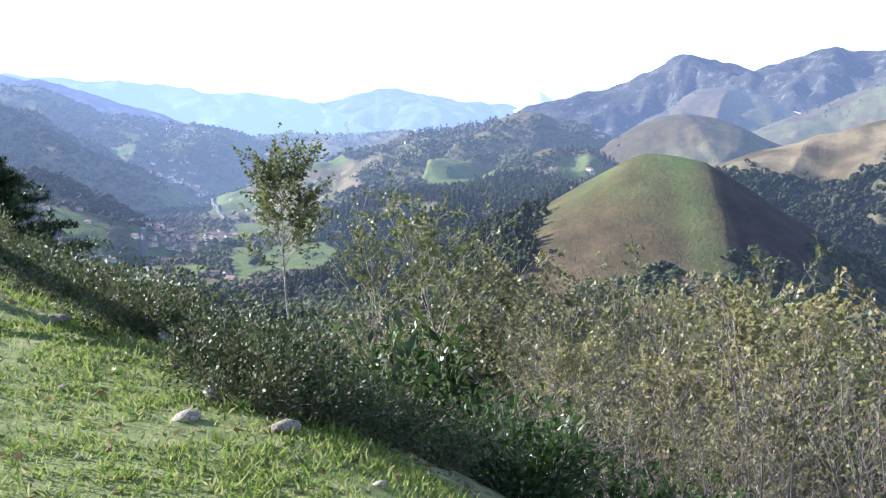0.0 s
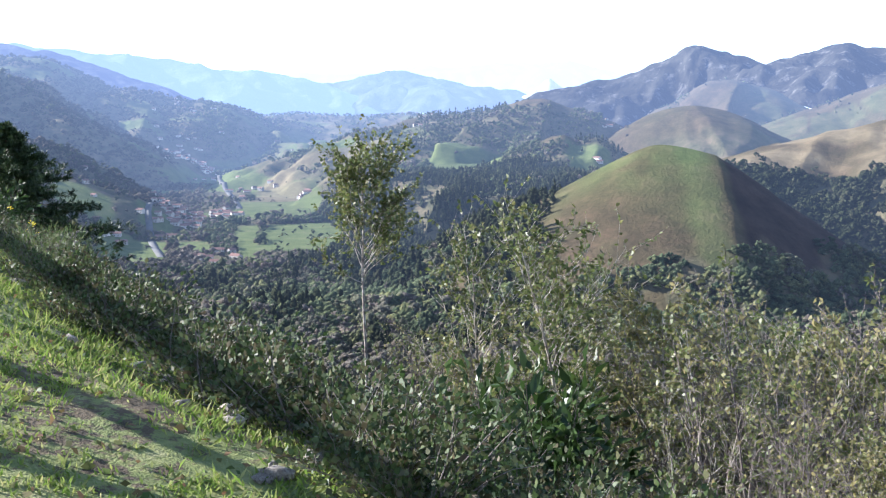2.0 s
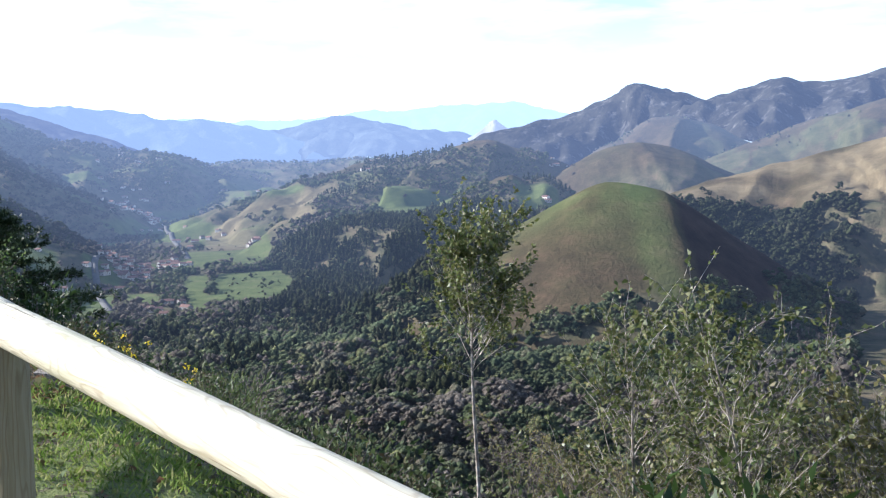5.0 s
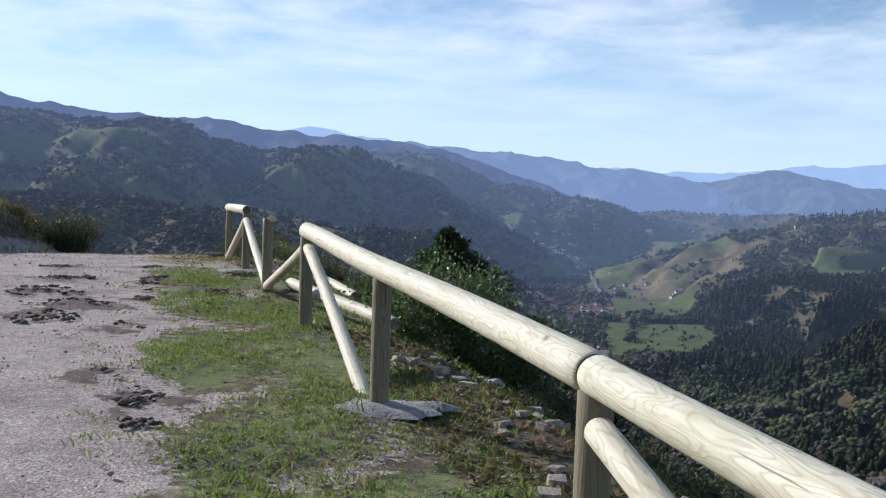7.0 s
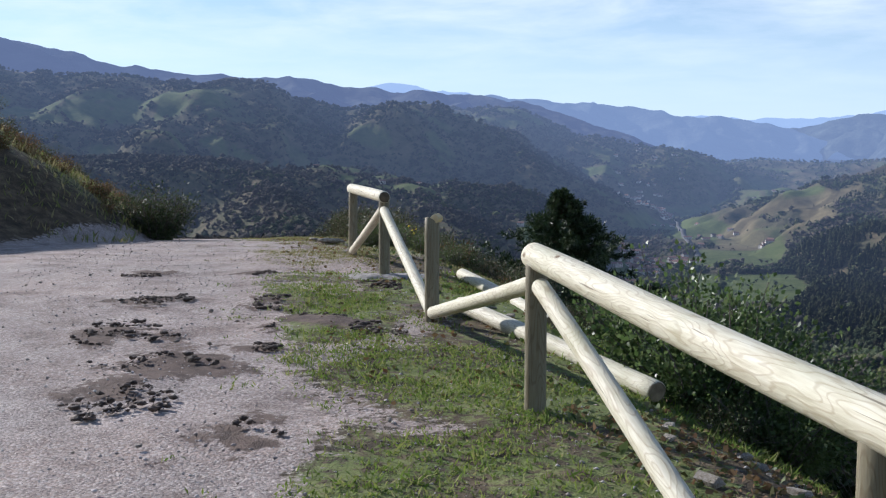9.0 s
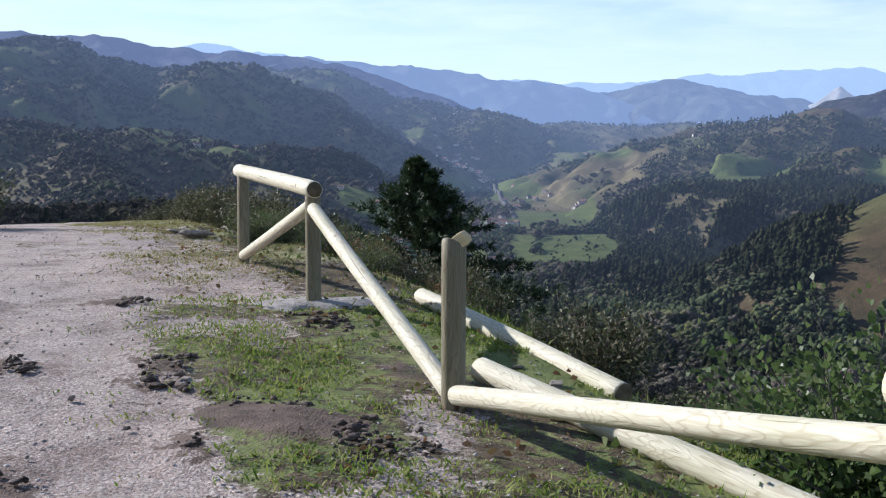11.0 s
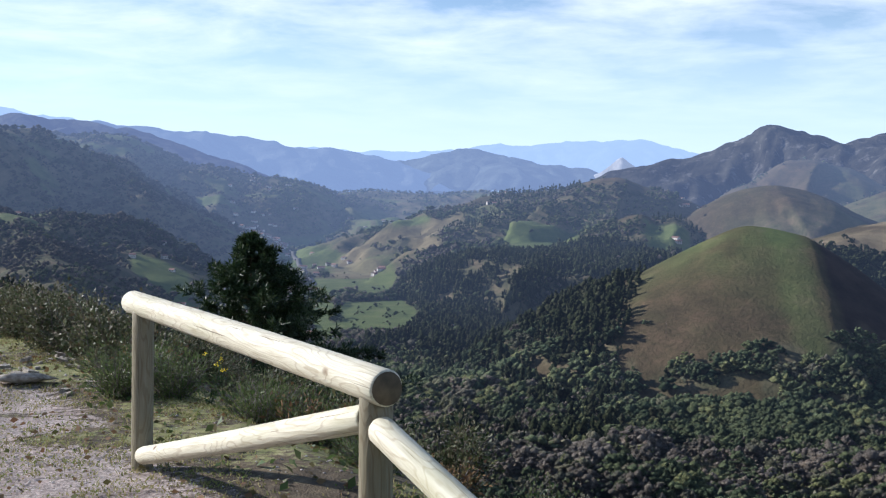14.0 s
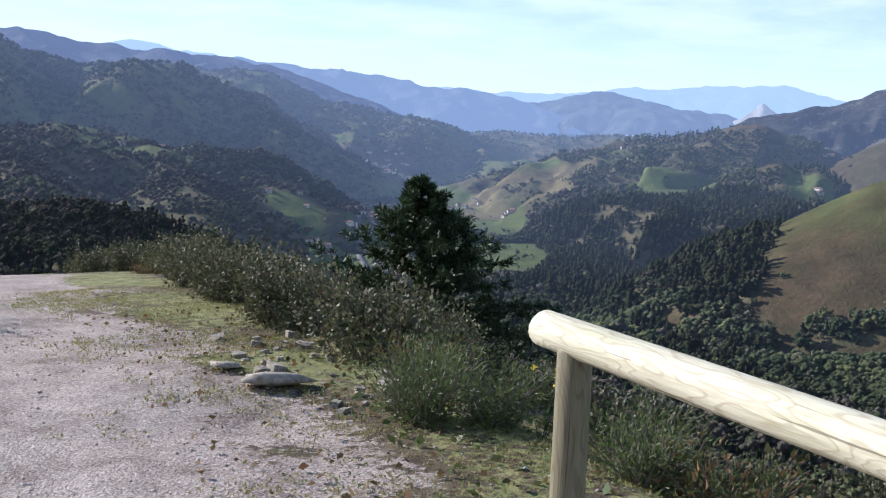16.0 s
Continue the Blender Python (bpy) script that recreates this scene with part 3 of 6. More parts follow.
def near_height(X, Y):
    """The shelf that the track runs on, and the slopes above and below it."""
    s, u = fence_su(X, Y)
    z = np.interp(s, ROAD_S, ROAD_Z)
    lip = 0.75 + 0.5 * value_noise(s / 3.0, s * 0, 2) + 0.7 * step(s, -15, -19)
    verge = -0.10 * np.clip(u + 0.2, 0, None) * step(s, 6, -3)
    drop = np.clip(u - lip, 0, None)
    fall = np.interp(drop, [0, 1.0, 3, 10, 40, 120, 350, 900], [0, 0.35, 1.5, 6.2, 26, 66, 101, 150])
    fall = fall * (1 - 0.3 * step(s, 12, 30) * step(u, 9, 3))
    up = np.clip(-3.4 - 3.6 * step(s, 14, 6) - u, 0, None)
    bank = step(s, 8, 15) * np.interp(up, [0, 2, 5, 12, 40, 400], [0, 1.45, 3.2, 6.3, 14, 80]) * (1 + 0.10 * fbm(X / 2.2, Y / 2.2, 4, 4)) + step(s, 15, 8) * np.interp(up, [0, 4, 40, 400], [0, 0.5, 12, 110])
    fine = 0.05 * fbm(X / 1.1, Y / 1.1, 3, 1) + 0.35 * fbm(X / 6, Y / 6, 3, 2) * (step(u, lip, lip + 4) + step(up, 0, 4))
    away = np.hypot(X - EYE0[0], Y - EYE0[1])
    fall = fall + 0.28 * np.clip(away - 130, 0, None)
    return z + verge - fall + bank + fine * np.where(np.abs(u + 3.2) < 1.6, 0.35, 1.0)


def far_height(X, Y):
    R = np.hypot(X - EYE0[0], Y - EYE0[1])
    az = np.degrees(np.arctan2(-(X - EYE0[0]), Y - EYE0[1]))
    floor = np.interp(R, [0, 350, 700, 900, 1300, 1650, 2300, 2700, 3300, 4900], [-99, -105, -132, -146, -145, -137, -123, -98, -20, 40])
    h = floor + 7 * fbm(X / 130, Y / 130, 3, 5) * step(R, 1050, 700) + 1.2 * fbm(X / 130, Y / 130, 3, 5) + 8 * fbm(X / 300, Y / 300, 4, 6) * step(R, 1900, 2500)
    for n, (name, (crest, near, far, end, rnd, rough, size)) in enumerate(RIDGES.items()):
        h = smax(h, ridge(X, Y, crest, near, far, end, rnd, rough, size, n, *SPURS[name]), 3.0)
    h = smax(h, dome_height(X, Y), 2.0)
    # hills that close the place behind and beside the walk
    behind = step(np.abs(az - 10), 62, 110)
    return h + behind * (140 * step(R, 200, 1500) + 30)


def height(X, Y):
    X, Y = np.asarray(X, float), np.asarray(Y, float)
    shape, X, Y = X.shape, X.ravel(), Y.ravel()
    out = near_height(X, Y) + 0.04
    off = np.hypot(X - EYE0[0], Y - EYE0[1]) > 75     # nearer than that the track's own shelf is all there is
    if off.any():
        x, y = X[off], Y[off]
        s, u = fence_su(x, y)
        far, near = far_height(x, y), near_height(x, y)
        w = step(s, 170, 60) * step(s, -170, -60) * np.where(u > 0, 1.0, step(u, -140, -70))
        near = np.where(w > 0, near, -1e3) * w + (1 - w) * np.minimum(near, far)
        out[off] = smax(near, far, 4.0)
    return out.reshape(shape)


def mesh_from(name, verts, faces, mat=None, smooth=False):
    """A mesh from arrays: all faces have the same number of corners."""
    me = bpy.data.meshes.new(name)
    verts, faces = np.asarray(verts, np.float32), np.asarray(faces, np.int32)
    me.vertices.add(len(verts)); me.vertices.foreach_set("co", verts.ravel())
    n, k = faces.shape
    me.loops.add(n * k); me.loops.foreach_set("vertex_index", faces.ravel())
    me.polygons.add(n)
    me.polygons.foreach_set("loop_start", np.arange(0, n * k, k, dtype=np.int32))
    me.polygons.foreach_set("loop_total", np.full(n, k, np.int32))
    if smooth:
        me.polygons.foreach_set("use_smooth", np.ones(n, bool))
    me.update(calc_edges=True)
    if mat:
        me.materials.append(mat)
    return me


def grid_faces(rows, cols, wrap=False):
    i, j = np.meshgrid(np.arange(rows - 1), np.arange(cols if wrap else cols - 1), indexing="ij")
    jn = (j + 1) % cols
    return np.stack([i * cols + j, i * cols + jn, (i + 1) * cols + jn, (i + 1) * cols + j], -1).reshape(-1, 4)


def add_cover(me, rgb, straw=None):
    a = me.color_attributes.new("cover", "FLOAT_COLOR", "POINT")
    a.data.foreach_set("color", np.concatenate([rgb, np.zeros((len(rgb), 1)) if straw is None else straw.reshape(-1, 1)], 1).astype(np.float32).ravel())


def cells(x, y, size, k=0):
    """Field pattern: a random number for each cell, and the distance to the cell's hedge."""
    gx, gy = np.floor(x / size).astype(int), np.floor(y / size).astype(int)
    d1, d2, val = np.full(x.shape, 1e9), np.full(x.shape, 1e9), np.zeros(x.shape)
    t1, t2, t3 = _tables[k % 8], _tables[(k + 1) % 8], _tables[(k + 2) % 8]
    for ox in (-1, 0, 1):
        for oy in (-1, 0, 1):
            a, b = (gx + ox) & 255, (gy + oy) & 255
            px, py = (gx + ox + 0.15 + 0.7 * t1[a, b]) * size, (gy + oy + 0.15 + 0.7 * t2[a, b]) * size
            d = np.hypot(x - px, y - py)
            closer = d < d1
            d2 = np.where(closer, d1, np.minimum(d2, d))
            val = np.where(closer, t3[a, b], val)
            d1 = np.where(closer, d, d1)
    return val, d2 - d1


def wood_edge(r):
    """Bearing of the plantation's edge towards the hay meadow, by distance."""
    return np.interp(r, [850, 1000, 1060, 1140, 1250, 1340, 1420, 1500, 1600], [9.5, 8.0, 6.9, 5.5, 4.8, 4.5, 5.0, 5.6, 5.4])


def land_cover(X, Y, Z):
    """Meadow, heath, scorched heather darkened for the flank's shade, and dry grass, 0 to 1 each, from where they grow.
    """
    R = np.hypot(X - EYE0[0], Y - EYE0[1])
    az = np.degrees(np.arctan2(-(X - EYE0[0]), Y - EYE0[1]))
    rag, fray = fbm(X / 35, Y / 35, 3, 6), fbm(X / 60, Y / 60, 3, 1)

    def plot(a0, a1, r0, r1, lean=0.0, soft=0.2):
        """A field between two bearings and two distances, its edges frayed; lean: metres that it recedes for each degree."""
        a, r = az + 0.55 * fray, R + 26 * fray - lean * (az - (a0 + a1) / 2)
        return step(a, a0 - soft, a0 + soft) * step(a, a1 + soft, a1 - soft) * step(r, r0 - 8, r0 + 8) * step(r, r1 + 10, r1 - 10)

    val, hedge = cells(X, Y, 105, 1)
    small, small_hedge = cells(X * 0.8 + Y * 0.5, Y * 1.5, 70, 3)
    # patchwork of the valley floor, thinner on the slopes
    floor = step(R, 1480, 1560) * step(R, 2900, 2700) * step(az, 5.0, 7.5) * step(az, 20, 17) * step(Z, -88, -108)
    meadow = floor * (val < 0.50 + 0.12 * fbm(X / 400, Y / 400, 2, 4)) * step(hedge, 3, 8)
    meadow = np.maximum(meadow, step(az, -1, 1.5) * step(az, 9, 7) * step(R, 1950, 2050) * step(R, 2800, 2650) * (val < 0.28 + 0.3 * step(az, 3, 5)) * step(hedge, 4, 10))
    slope = step(az, 12, 15) * step(R, 1500, 1600) * step(R, 2900, 2800) * (small < 0.36) * step(small_hedge, 3, 8) * step(fbm(X / 330, Y / 330, 2, 2), -0.12, 0.04)
    shelf = step(az, 22.5, 23.5) * step(az, 34, 31) * step(R, 1475, 1500) * step(R, 1800, 1740) * (small < 0.68) * step(small_hedge, 3, 8)
    brow = step(az, 33, 35) * step(az, 52, 48) * step(R, 2060, 2090) * step(R, 2240, 2215) * (val < 0.8) * step(hedge, 3, 8)
    low_shelf = step(az, 15.0, 15.6) * step(az, 19, 18) * step(R, 1640, 1680) * step(R, 1830, 1800) * (small < 0.7) * step(small_hedge, 3, 8)
    green_top = step(az, 18.8, 19.4) * step(az, 22.6, 21.9) * step(R, 2480, 2520) * step(R, 2760, 2730) * (small < 0.75) * step(small_hedge, 3, 8)
    behind = step(az, 8, 9) * step(az, 19, 17) * step(R, 2480, 2550) * step(R, 2900, 2850) * (small < 0.38) * step(small_hedge, 3, 8)
    far_fields = step(R, 2600, 2700) * step(az, 9, 7) * (small < 0.42) * step(small_hedge, 3, 8)
    right = step(az, -15.5, -17) * step(R, 1850, 1950) * (val < 0.38) * step(hedge, 3, 9)
    hay = plot(3.0, 10.3, 1150, 1470, -8) * step(az - wood_edge(R) + 0.25 * rag, -0.05, 0.1)
    hay = hay * (1 - 0.85 * step(np.abs(az - 9.0 + 0.3 * fray), 0.16, 0.06) * step(R, 1230, 1260))
    strips = plot(13.7, 17.2, 1120, 1310, 6) + plot(16.4, 19.4, 1330, 1430, 18) + plot(13.4, 15.2, 1350, 1430) + plot(11.6, 13.2, 1180, 1290)
    pasture = plot(-3.6, 0.2, 1660, 1880, 10) + plot(-9.2, -6.9, 1600, 1760) + 0.4 * plot(0.0, 2.4, 1990, 2110) + 0.9 * plot(6.1, 10.2, 1560, 1760, -10)
    meadow = np.clip(meadow + 0.7 * slope + 0.85 * shelf + 0.8 * brow + 0.9 * low_shelf + 0.7 * green_top + 0.55 * behind + 0.6 * far_fields + 0.3 * right + hay + strips + pasture, 0, 1)
    tan = plot(2.6, 9.0, 1740, 2030, -14) * step(fbm(X / 90, Y / 90, 3, 2), -0.4, -0.25) * step(1 - pasture, 0.5, 1)
    # heath: the round hill, the brown hills behind it, clearings
    dome = step(dome_height(X, Y) - Z, -4, -1.2) * step(az + 0.7 * rag, -5.2, -5.6) * step(R, 690, 740)
    el = np.degrees(np.arctan2(Z - EYE0[2], R))
    dome = dome * step(el + 2.6 * rag + 1.2 * fray + 0.16 * (az + 10), -8.8, -7.8)
    brown = step(az, -8.2, -9.2) * step(R, 1860, 1930)
    pale = step(az, -14.0, -15.0) * step(R, 1285, 1320) * step(R, 1800, 1700)
    straw = 0.9 * pale * step(fbm(X / 80, Y / 80, 3, 2), -0.3, 0.1)
    clearing = plot(-12.6, -6.6, 690, 835, 5) * step(rag, -0.4, -0.15) + plot(-4.2, -1.0, 730, 800, 14) * step(rag, -0.15, 0.05) + plot(-13.5, -9.5, 690, 745) * step(rag, 0.0, 0.2)
    top = step(az, -3.4, -4.2) * step(az, -7.6, -6.8) * step(R, 2060, 2120) * step(R, 2400, 2300)
    knob = step(az, -5.2, -5.8) * step(az, -7.6, -7.0) * step(R, 1740, 1770) * step(R, 1860, 1830)
    scrub = step(az, -9, -8) * step(az, 6, 4) * step(R, 2100, 2150) * 0.75 * step(fbm(X / 110, Y / 110, 3, 7), 0.05, 0.2)
    heath = np.clip(dome + brown + pale + clearing + top + knob + scrub, 0, 1) * (1 - meadow)
    meadow, heath = np.maximum(meadow, 0.40 * tan), np.maximum(heath, 0.9 * tan)
    across, back = dome_frame(X, Y)
    # dark where the flank turns from the sun: its shade is painted in
    shaded_heather = dome * step(across - 47 - 0.10 * np.clip(-back, 0, None) + 7 * rag, 0, 9)
    grassy = dome * (1 - shaded_heather) * (0.62 * step(np.hypot(across + 20, back + 12), 85, 25) * step(rag, -0.5, 0.2) + 0.50 * step(np.abs(across - 26 - 0.1 * np.clip(-back, 0, None) + 6 * rag), 20, 6) + 0.14 * step(fbm(X / 45, Y / 45, 3, 2), -0.1, 0.25))
    meadow = np.clip(meadow + grassy, 0, 1)
    rust = dome * step(np.abs(across + 96 + 10 * rag), 13, 4)
    return np.stack([meadow, heath, np.maximum(shaded_heather, 0.35 * rust), np.clip(np.maximum(straw, 0.7 * tan), 0, 1)], -1)


def build_terrain():
    az = np.concatenate([np.arange(-29, 53, 0.14), np.arange(53, 331, 3.0)])
    rad = np.exp(np.concatenate([np.linspace(math.log(14), math.log(500), 110), np.linspace(math.log(500), math.log(3150), 330)[1:], np.linspace(math.log(3150), math.log(4880), 14)[1:]]))
    A, R = np.meshgrid(np.radians(az), rad)
    X, Y = EYE0[0] - np.sin(A) * R, EYE0[1] + np.cos(A) * R
    Z = height(X, Y)
    s, u = fence_su(X, Y)
    under = (s > -46) & (s < 62) & (u > -26) & (u < 32)
    V = np.stack([X, Y, np.where(under, Z - 1.6, Z)], -1).reshape(-1, 3)
    me = mesh_from("valley_terrain", V, grid_faces(len(rad), len(az), True)[:, ::-1], MAT["terrain"], True)
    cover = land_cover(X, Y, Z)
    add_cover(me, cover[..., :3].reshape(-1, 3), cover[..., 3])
    return tagged(new("valley_terrain", me), "wooded autumn valley land with meadows and heath hills", "ground", kind="structure")


MUD = [(-0.05, -1.08, 0.7), (-0.35, -0.62, 0.5), (1.03, 0.06, 0.25), (2.4, -0.15, 0.4), (-1.63, -2.07, 0.9), (-2.4, -2.2, 0.7), (-1.3, -1.5, 0.4), (-3.3, -1.6, 0.38), (-5.57, -1.6, 0.36), (-6.2, -1.46, 0.4), (-6.9, -1.34, 0.28), (1.4, -2.45, 0.55), (1.1, -1.25, 0.45), (3.55, -1.37, 0.3), (3.8, -2.68, 0.4), (-0.5, -2.4, 0.75), (14.2, -0.75, 0.3)]


def build_ground():
    s1 = np.concatenate([np.arange(-46, -28, 0.5), np.arange(-28, 22, 0.14), np.arange(22, 62.1, 0.5)])
    u1 = np.concatenate([np.arange(-26, -7, 0.5), np.arange(-7, 4, 0.11), np.arange(4, 32.1, 0.4)])
    S, U = np.meshgrid(s1, u1, indexing="ij")
    X, Y = P0[0] + S * ALONG[0] + U * ACROSS[0], P0[1] + S * ALONG[1] + U * ACROSS[1]
    Z = height(X, Y)
    edge = -1.25 + 0.75 * fbm(S / 2.2, U / 2.2, 4, 3) - 0.5 * step(S, -10, -17) - 1.2 * step(S, -17, -21)
    right = edge + 0.75 * step(S, 2.5, 6)
    left = -3.1 + 0.4 * fbm(S / 3, U / 3, 3, 4) - 3.9 * step(S, 17, 4)
    gravel = step(right - U, -0.25, 0.35) * step(U - left, -0.3, 0.3)
    gravel = gravel * (1 - 0.75 * step(fbm(S / 5, U / 0.9, 3, 6), 0.22, 0.4) * step(np.abs(U + 2.6), 0.9, 0.2) * step(S, 4, 9))
    turf = step(U, -4, -1) * step(U, 2.4, 0.9) * (0.46 - 0.2 * step(S, 2, 8) * step(U, 0.5, -0.5) + 0.75 * fbm(S / 1.3, U / 1.3, 4, 7)) + step(U, -3.2, -4.4) * step(S, 10, 16) * (0.5 + 0.5 * fbm(S / 1.2, U / 1.2, 3, 3)) + step(U, -6.5, -7.5) * 0.5 + 0.5 * step(S, 14, 24) * step(U, 1, -1) + 0.5 * step(S, -16.5, -18.5) * step(U, -3, -1.5)
    turf = turf * (1 - 0.65 * step(S, -10.8, -9.8) * step(S, -2.6, -4.2) * step(U, 0.35, 0.8))      # bare earth and litter below the fence
    turf = turf + 0.12 * step(U, -1.0, -0.4) * step(S, 4, 1.5) * step(U, 1.2, 0.6)
    gravel = np.maximum(gravel, 0.75 * step(turf, 0.5, 0.3) * step(U, 0.5, -0.3) * step(U - left, -0.3, 0.3))
    mud = np.zeros(S.shape)
    for ms, mu, mr in MUD:
        d = np.hypot((S - ms) * 0.8, U - mu)
        mud = np.maximum(mud, step(d + 0.7 * fbm(S / 0.3, U / 0.3, 4, 2) + 0.1, mr * 0.95, mr * 0.1))
    Z = Z + 0.035 * mud * np.clip(fbm(S / 0.3, U / 0.3, 4, 5) + 0.45, 0, 2) - 0.02 * gravel
    me = mesh_from("ground", np.stack([X, Y, Z], -1).reshape(-1, 3), grid_faces(len(s1), len(u1))[:, ::-1], MAT["ground"], True)
    add_cover(me, np.stack([gravel, np.clip(turf, 0, 1), mud], -1).reshape(-1, 3), step(S + 2.5 * fbm(S / 1.5, U / 1.5, 3, 1), 5.0, 1.5) * (0.75 + 0.25 * step(S, -15, -11)) * step(U, -4, -2))
    wear = me.attributes.new("wear", "FLOAT", "POINT")
    wear.data.foreach_set("value", (0.5 + 0.55 * fbm(S / 3.5, U / 0.4, 4, 1) + 0.35 * fbm(S / 0.9, U / 0.5, 3, 4)).astype(np.float32).ravel())
    return tagged(new("ground", me), "gravel track with muddy patches and a mossy grass verge", "ground", kind="structure")


ground = build_ground()
terrain = build_terrain()

# ---- mountains in the far distance ----
FAR = dict(
    mountain_range_right=([(-2, 3300, 0.2), (-4.9, 3300, 1.1), (-6.9, 3300, 1.55), (-9.8, 3350, 2.28), (-12.1, 3400, 3.2), (-12.7, 3400, 3.66), (-14, 3400, 3.6), (-15.1, 3380, 3.23), (-17, 3350, 2.72), (-18.6, 3300, 3.22), (-20, 3300, 3.8), (-21.2, 3300, 3.5), (-22.4, 3300, 3.45), (-26, 3250, 4.2), (-40, 3200, 6)], 0.42, (2700, 3600), (-42, -1), "right"),
    mountain_range_left=([(62, 2950, 6.9), (46, 3100, 5.8), (44.2, 3100, 5.5), (42.6, 3100, 5.0), (41.6, 3100, 5.1), (40.2, 3100, 4.6), (37.5, 3150, 4.25), (35.1, 3150, 4.25), (33.4, 3200, 4.05), (32.2, 3200, 4.2), (29.9, 3200, 3.85), (27, 3250, 3.7), (25.6, 3250, 3.3), (24, 3250, 3.78), (22.9, 3250, 3.25), (19.8, 3300, 3.1), (17.9, 3300, 2.6), (15.6, 3300, 1.9), (13, 3300, 1.1), (10, 3300, 0.0)], 0.4, (2950, 3500), (8, 62), "left"),
    valley_range=([(23, 3650, 3.2), (19.8, 3650, 3.25), (17.9, 3650, 3.18), (15.6, 3680, 2.84), (13.7, 3700, 2.7), (11.4, 3700, 2.4), (10.2, 3720, 2.2), (9.1, 3720, 2.3), (7.3, 3750, 1.95), (5.4, 3760, 1.4), (3.5, 3780, 0.9), (1, 3800, 0.2), (-2, 3800, -0.5)], 0.3, (3150, 3900), (-3, 24), "valley"),
    mountain_middle=([(8, 3950, 0.8), (6.9, 4000, 1.3), (5.4, 4000, 1.7), (3.7, 4000, 2.2), (2.2, 4000, 2.48), (0.7, 4000, 2.2), (-0.8, 4000, 1.88), (-2.3, 4000, 1.55), (-4.3, 4000, 1.33), (-7, 4000, 0.7)], 0.4, (3450, 4200), (-9, 10), "middle"),
    foothill_middle=([(3, 3600, 0.9), (1.4, 3600, 1.45), (0, 3600, 1.72), (-1.5, 3600, 1.35), (-3.4, 3600, 0.7)], 0.4, (3300, 3750), (-5, 5), "middle"),
    limestone_crag=([(-4.6, 3950, 1.2), (-5.2, 3950, 1.6), (-5.75, 3950, 2.12), (-6.2, 3950, 1.75), (-6.9, 3950, 1.3)], 0.9, (3820, 4030), (-8.4, -3.6), "crag"),
    mountain_range_far=([(26, 4600, 3.9), (22, 4600, 3.4), (12, 4650, 2.2), (9, 4700, 2.3), (7.3, 4700, 2.1), (4.1, 4700, 2.22), (1.1, 4700, 2.6), (-2.4, 4700, 2.75), (-5.0, 4700, 2.97), (-6.4, 4700, 2.97), (-7.8, 4700, 2.67), (-9.7, 4700, 2.25), (-13, 4700, 1.4)], 0.35, (4050, 4780), (-14, 28), "far"),
)
# own tint, then colour and share of the painted haze glow
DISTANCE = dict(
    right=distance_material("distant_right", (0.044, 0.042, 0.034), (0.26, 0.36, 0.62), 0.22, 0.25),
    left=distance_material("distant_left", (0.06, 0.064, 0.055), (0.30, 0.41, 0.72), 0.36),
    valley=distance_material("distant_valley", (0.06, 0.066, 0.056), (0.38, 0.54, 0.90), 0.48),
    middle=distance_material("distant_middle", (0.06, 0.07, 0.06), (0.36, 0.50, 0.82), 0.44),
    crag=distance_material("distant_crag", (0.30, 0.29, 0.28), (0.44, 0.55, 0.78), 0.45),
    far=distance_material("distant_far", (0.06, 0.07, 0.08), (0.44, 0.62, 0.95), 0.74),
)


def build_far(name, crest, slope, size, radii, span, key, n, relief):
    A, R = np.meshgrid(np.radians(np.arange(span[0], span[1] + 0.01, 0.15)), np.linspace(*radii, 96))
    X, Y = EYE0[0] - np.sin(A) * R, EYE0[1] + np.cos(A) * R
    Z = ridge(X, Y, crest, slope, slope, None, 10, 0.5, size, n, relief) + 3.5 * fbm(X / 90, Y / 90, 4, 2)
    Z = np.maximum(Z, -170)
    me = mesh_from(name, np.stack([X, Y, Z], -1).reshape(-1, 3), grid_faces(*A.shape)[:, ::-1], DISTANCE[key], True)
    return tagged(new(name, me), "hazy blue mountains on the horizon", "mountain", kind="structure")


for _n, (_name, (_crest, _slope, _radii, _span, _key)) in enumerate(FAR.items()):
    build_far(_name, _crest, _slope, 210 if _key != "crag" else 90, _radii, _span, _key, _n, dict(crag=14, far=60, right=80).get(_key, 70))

# ---- building helpers ----
def part(name, bm, mat, parent=None, label="", smooth=True):
    """Links a bmesh as one mesh object under a thing or under a part."""
    me = bpy.data.meshes.new(name)
    bm.to_mesh(me); bm.free()
    for m in (mat if isinstance(mat, (list, tuple)) else [mat]):
        me.materials.append(m)
    if smooth:
        me.polygons.foreach_set("use_smooth", np.ones(len(me.polygons), bool))
    ob = new(name, me)
    ob.parent = parent
    if label:
        ob["label"] = label
    return ob


def ground_at(x, y):
    return float(height(np.array([x]), np.array([y]))[0])


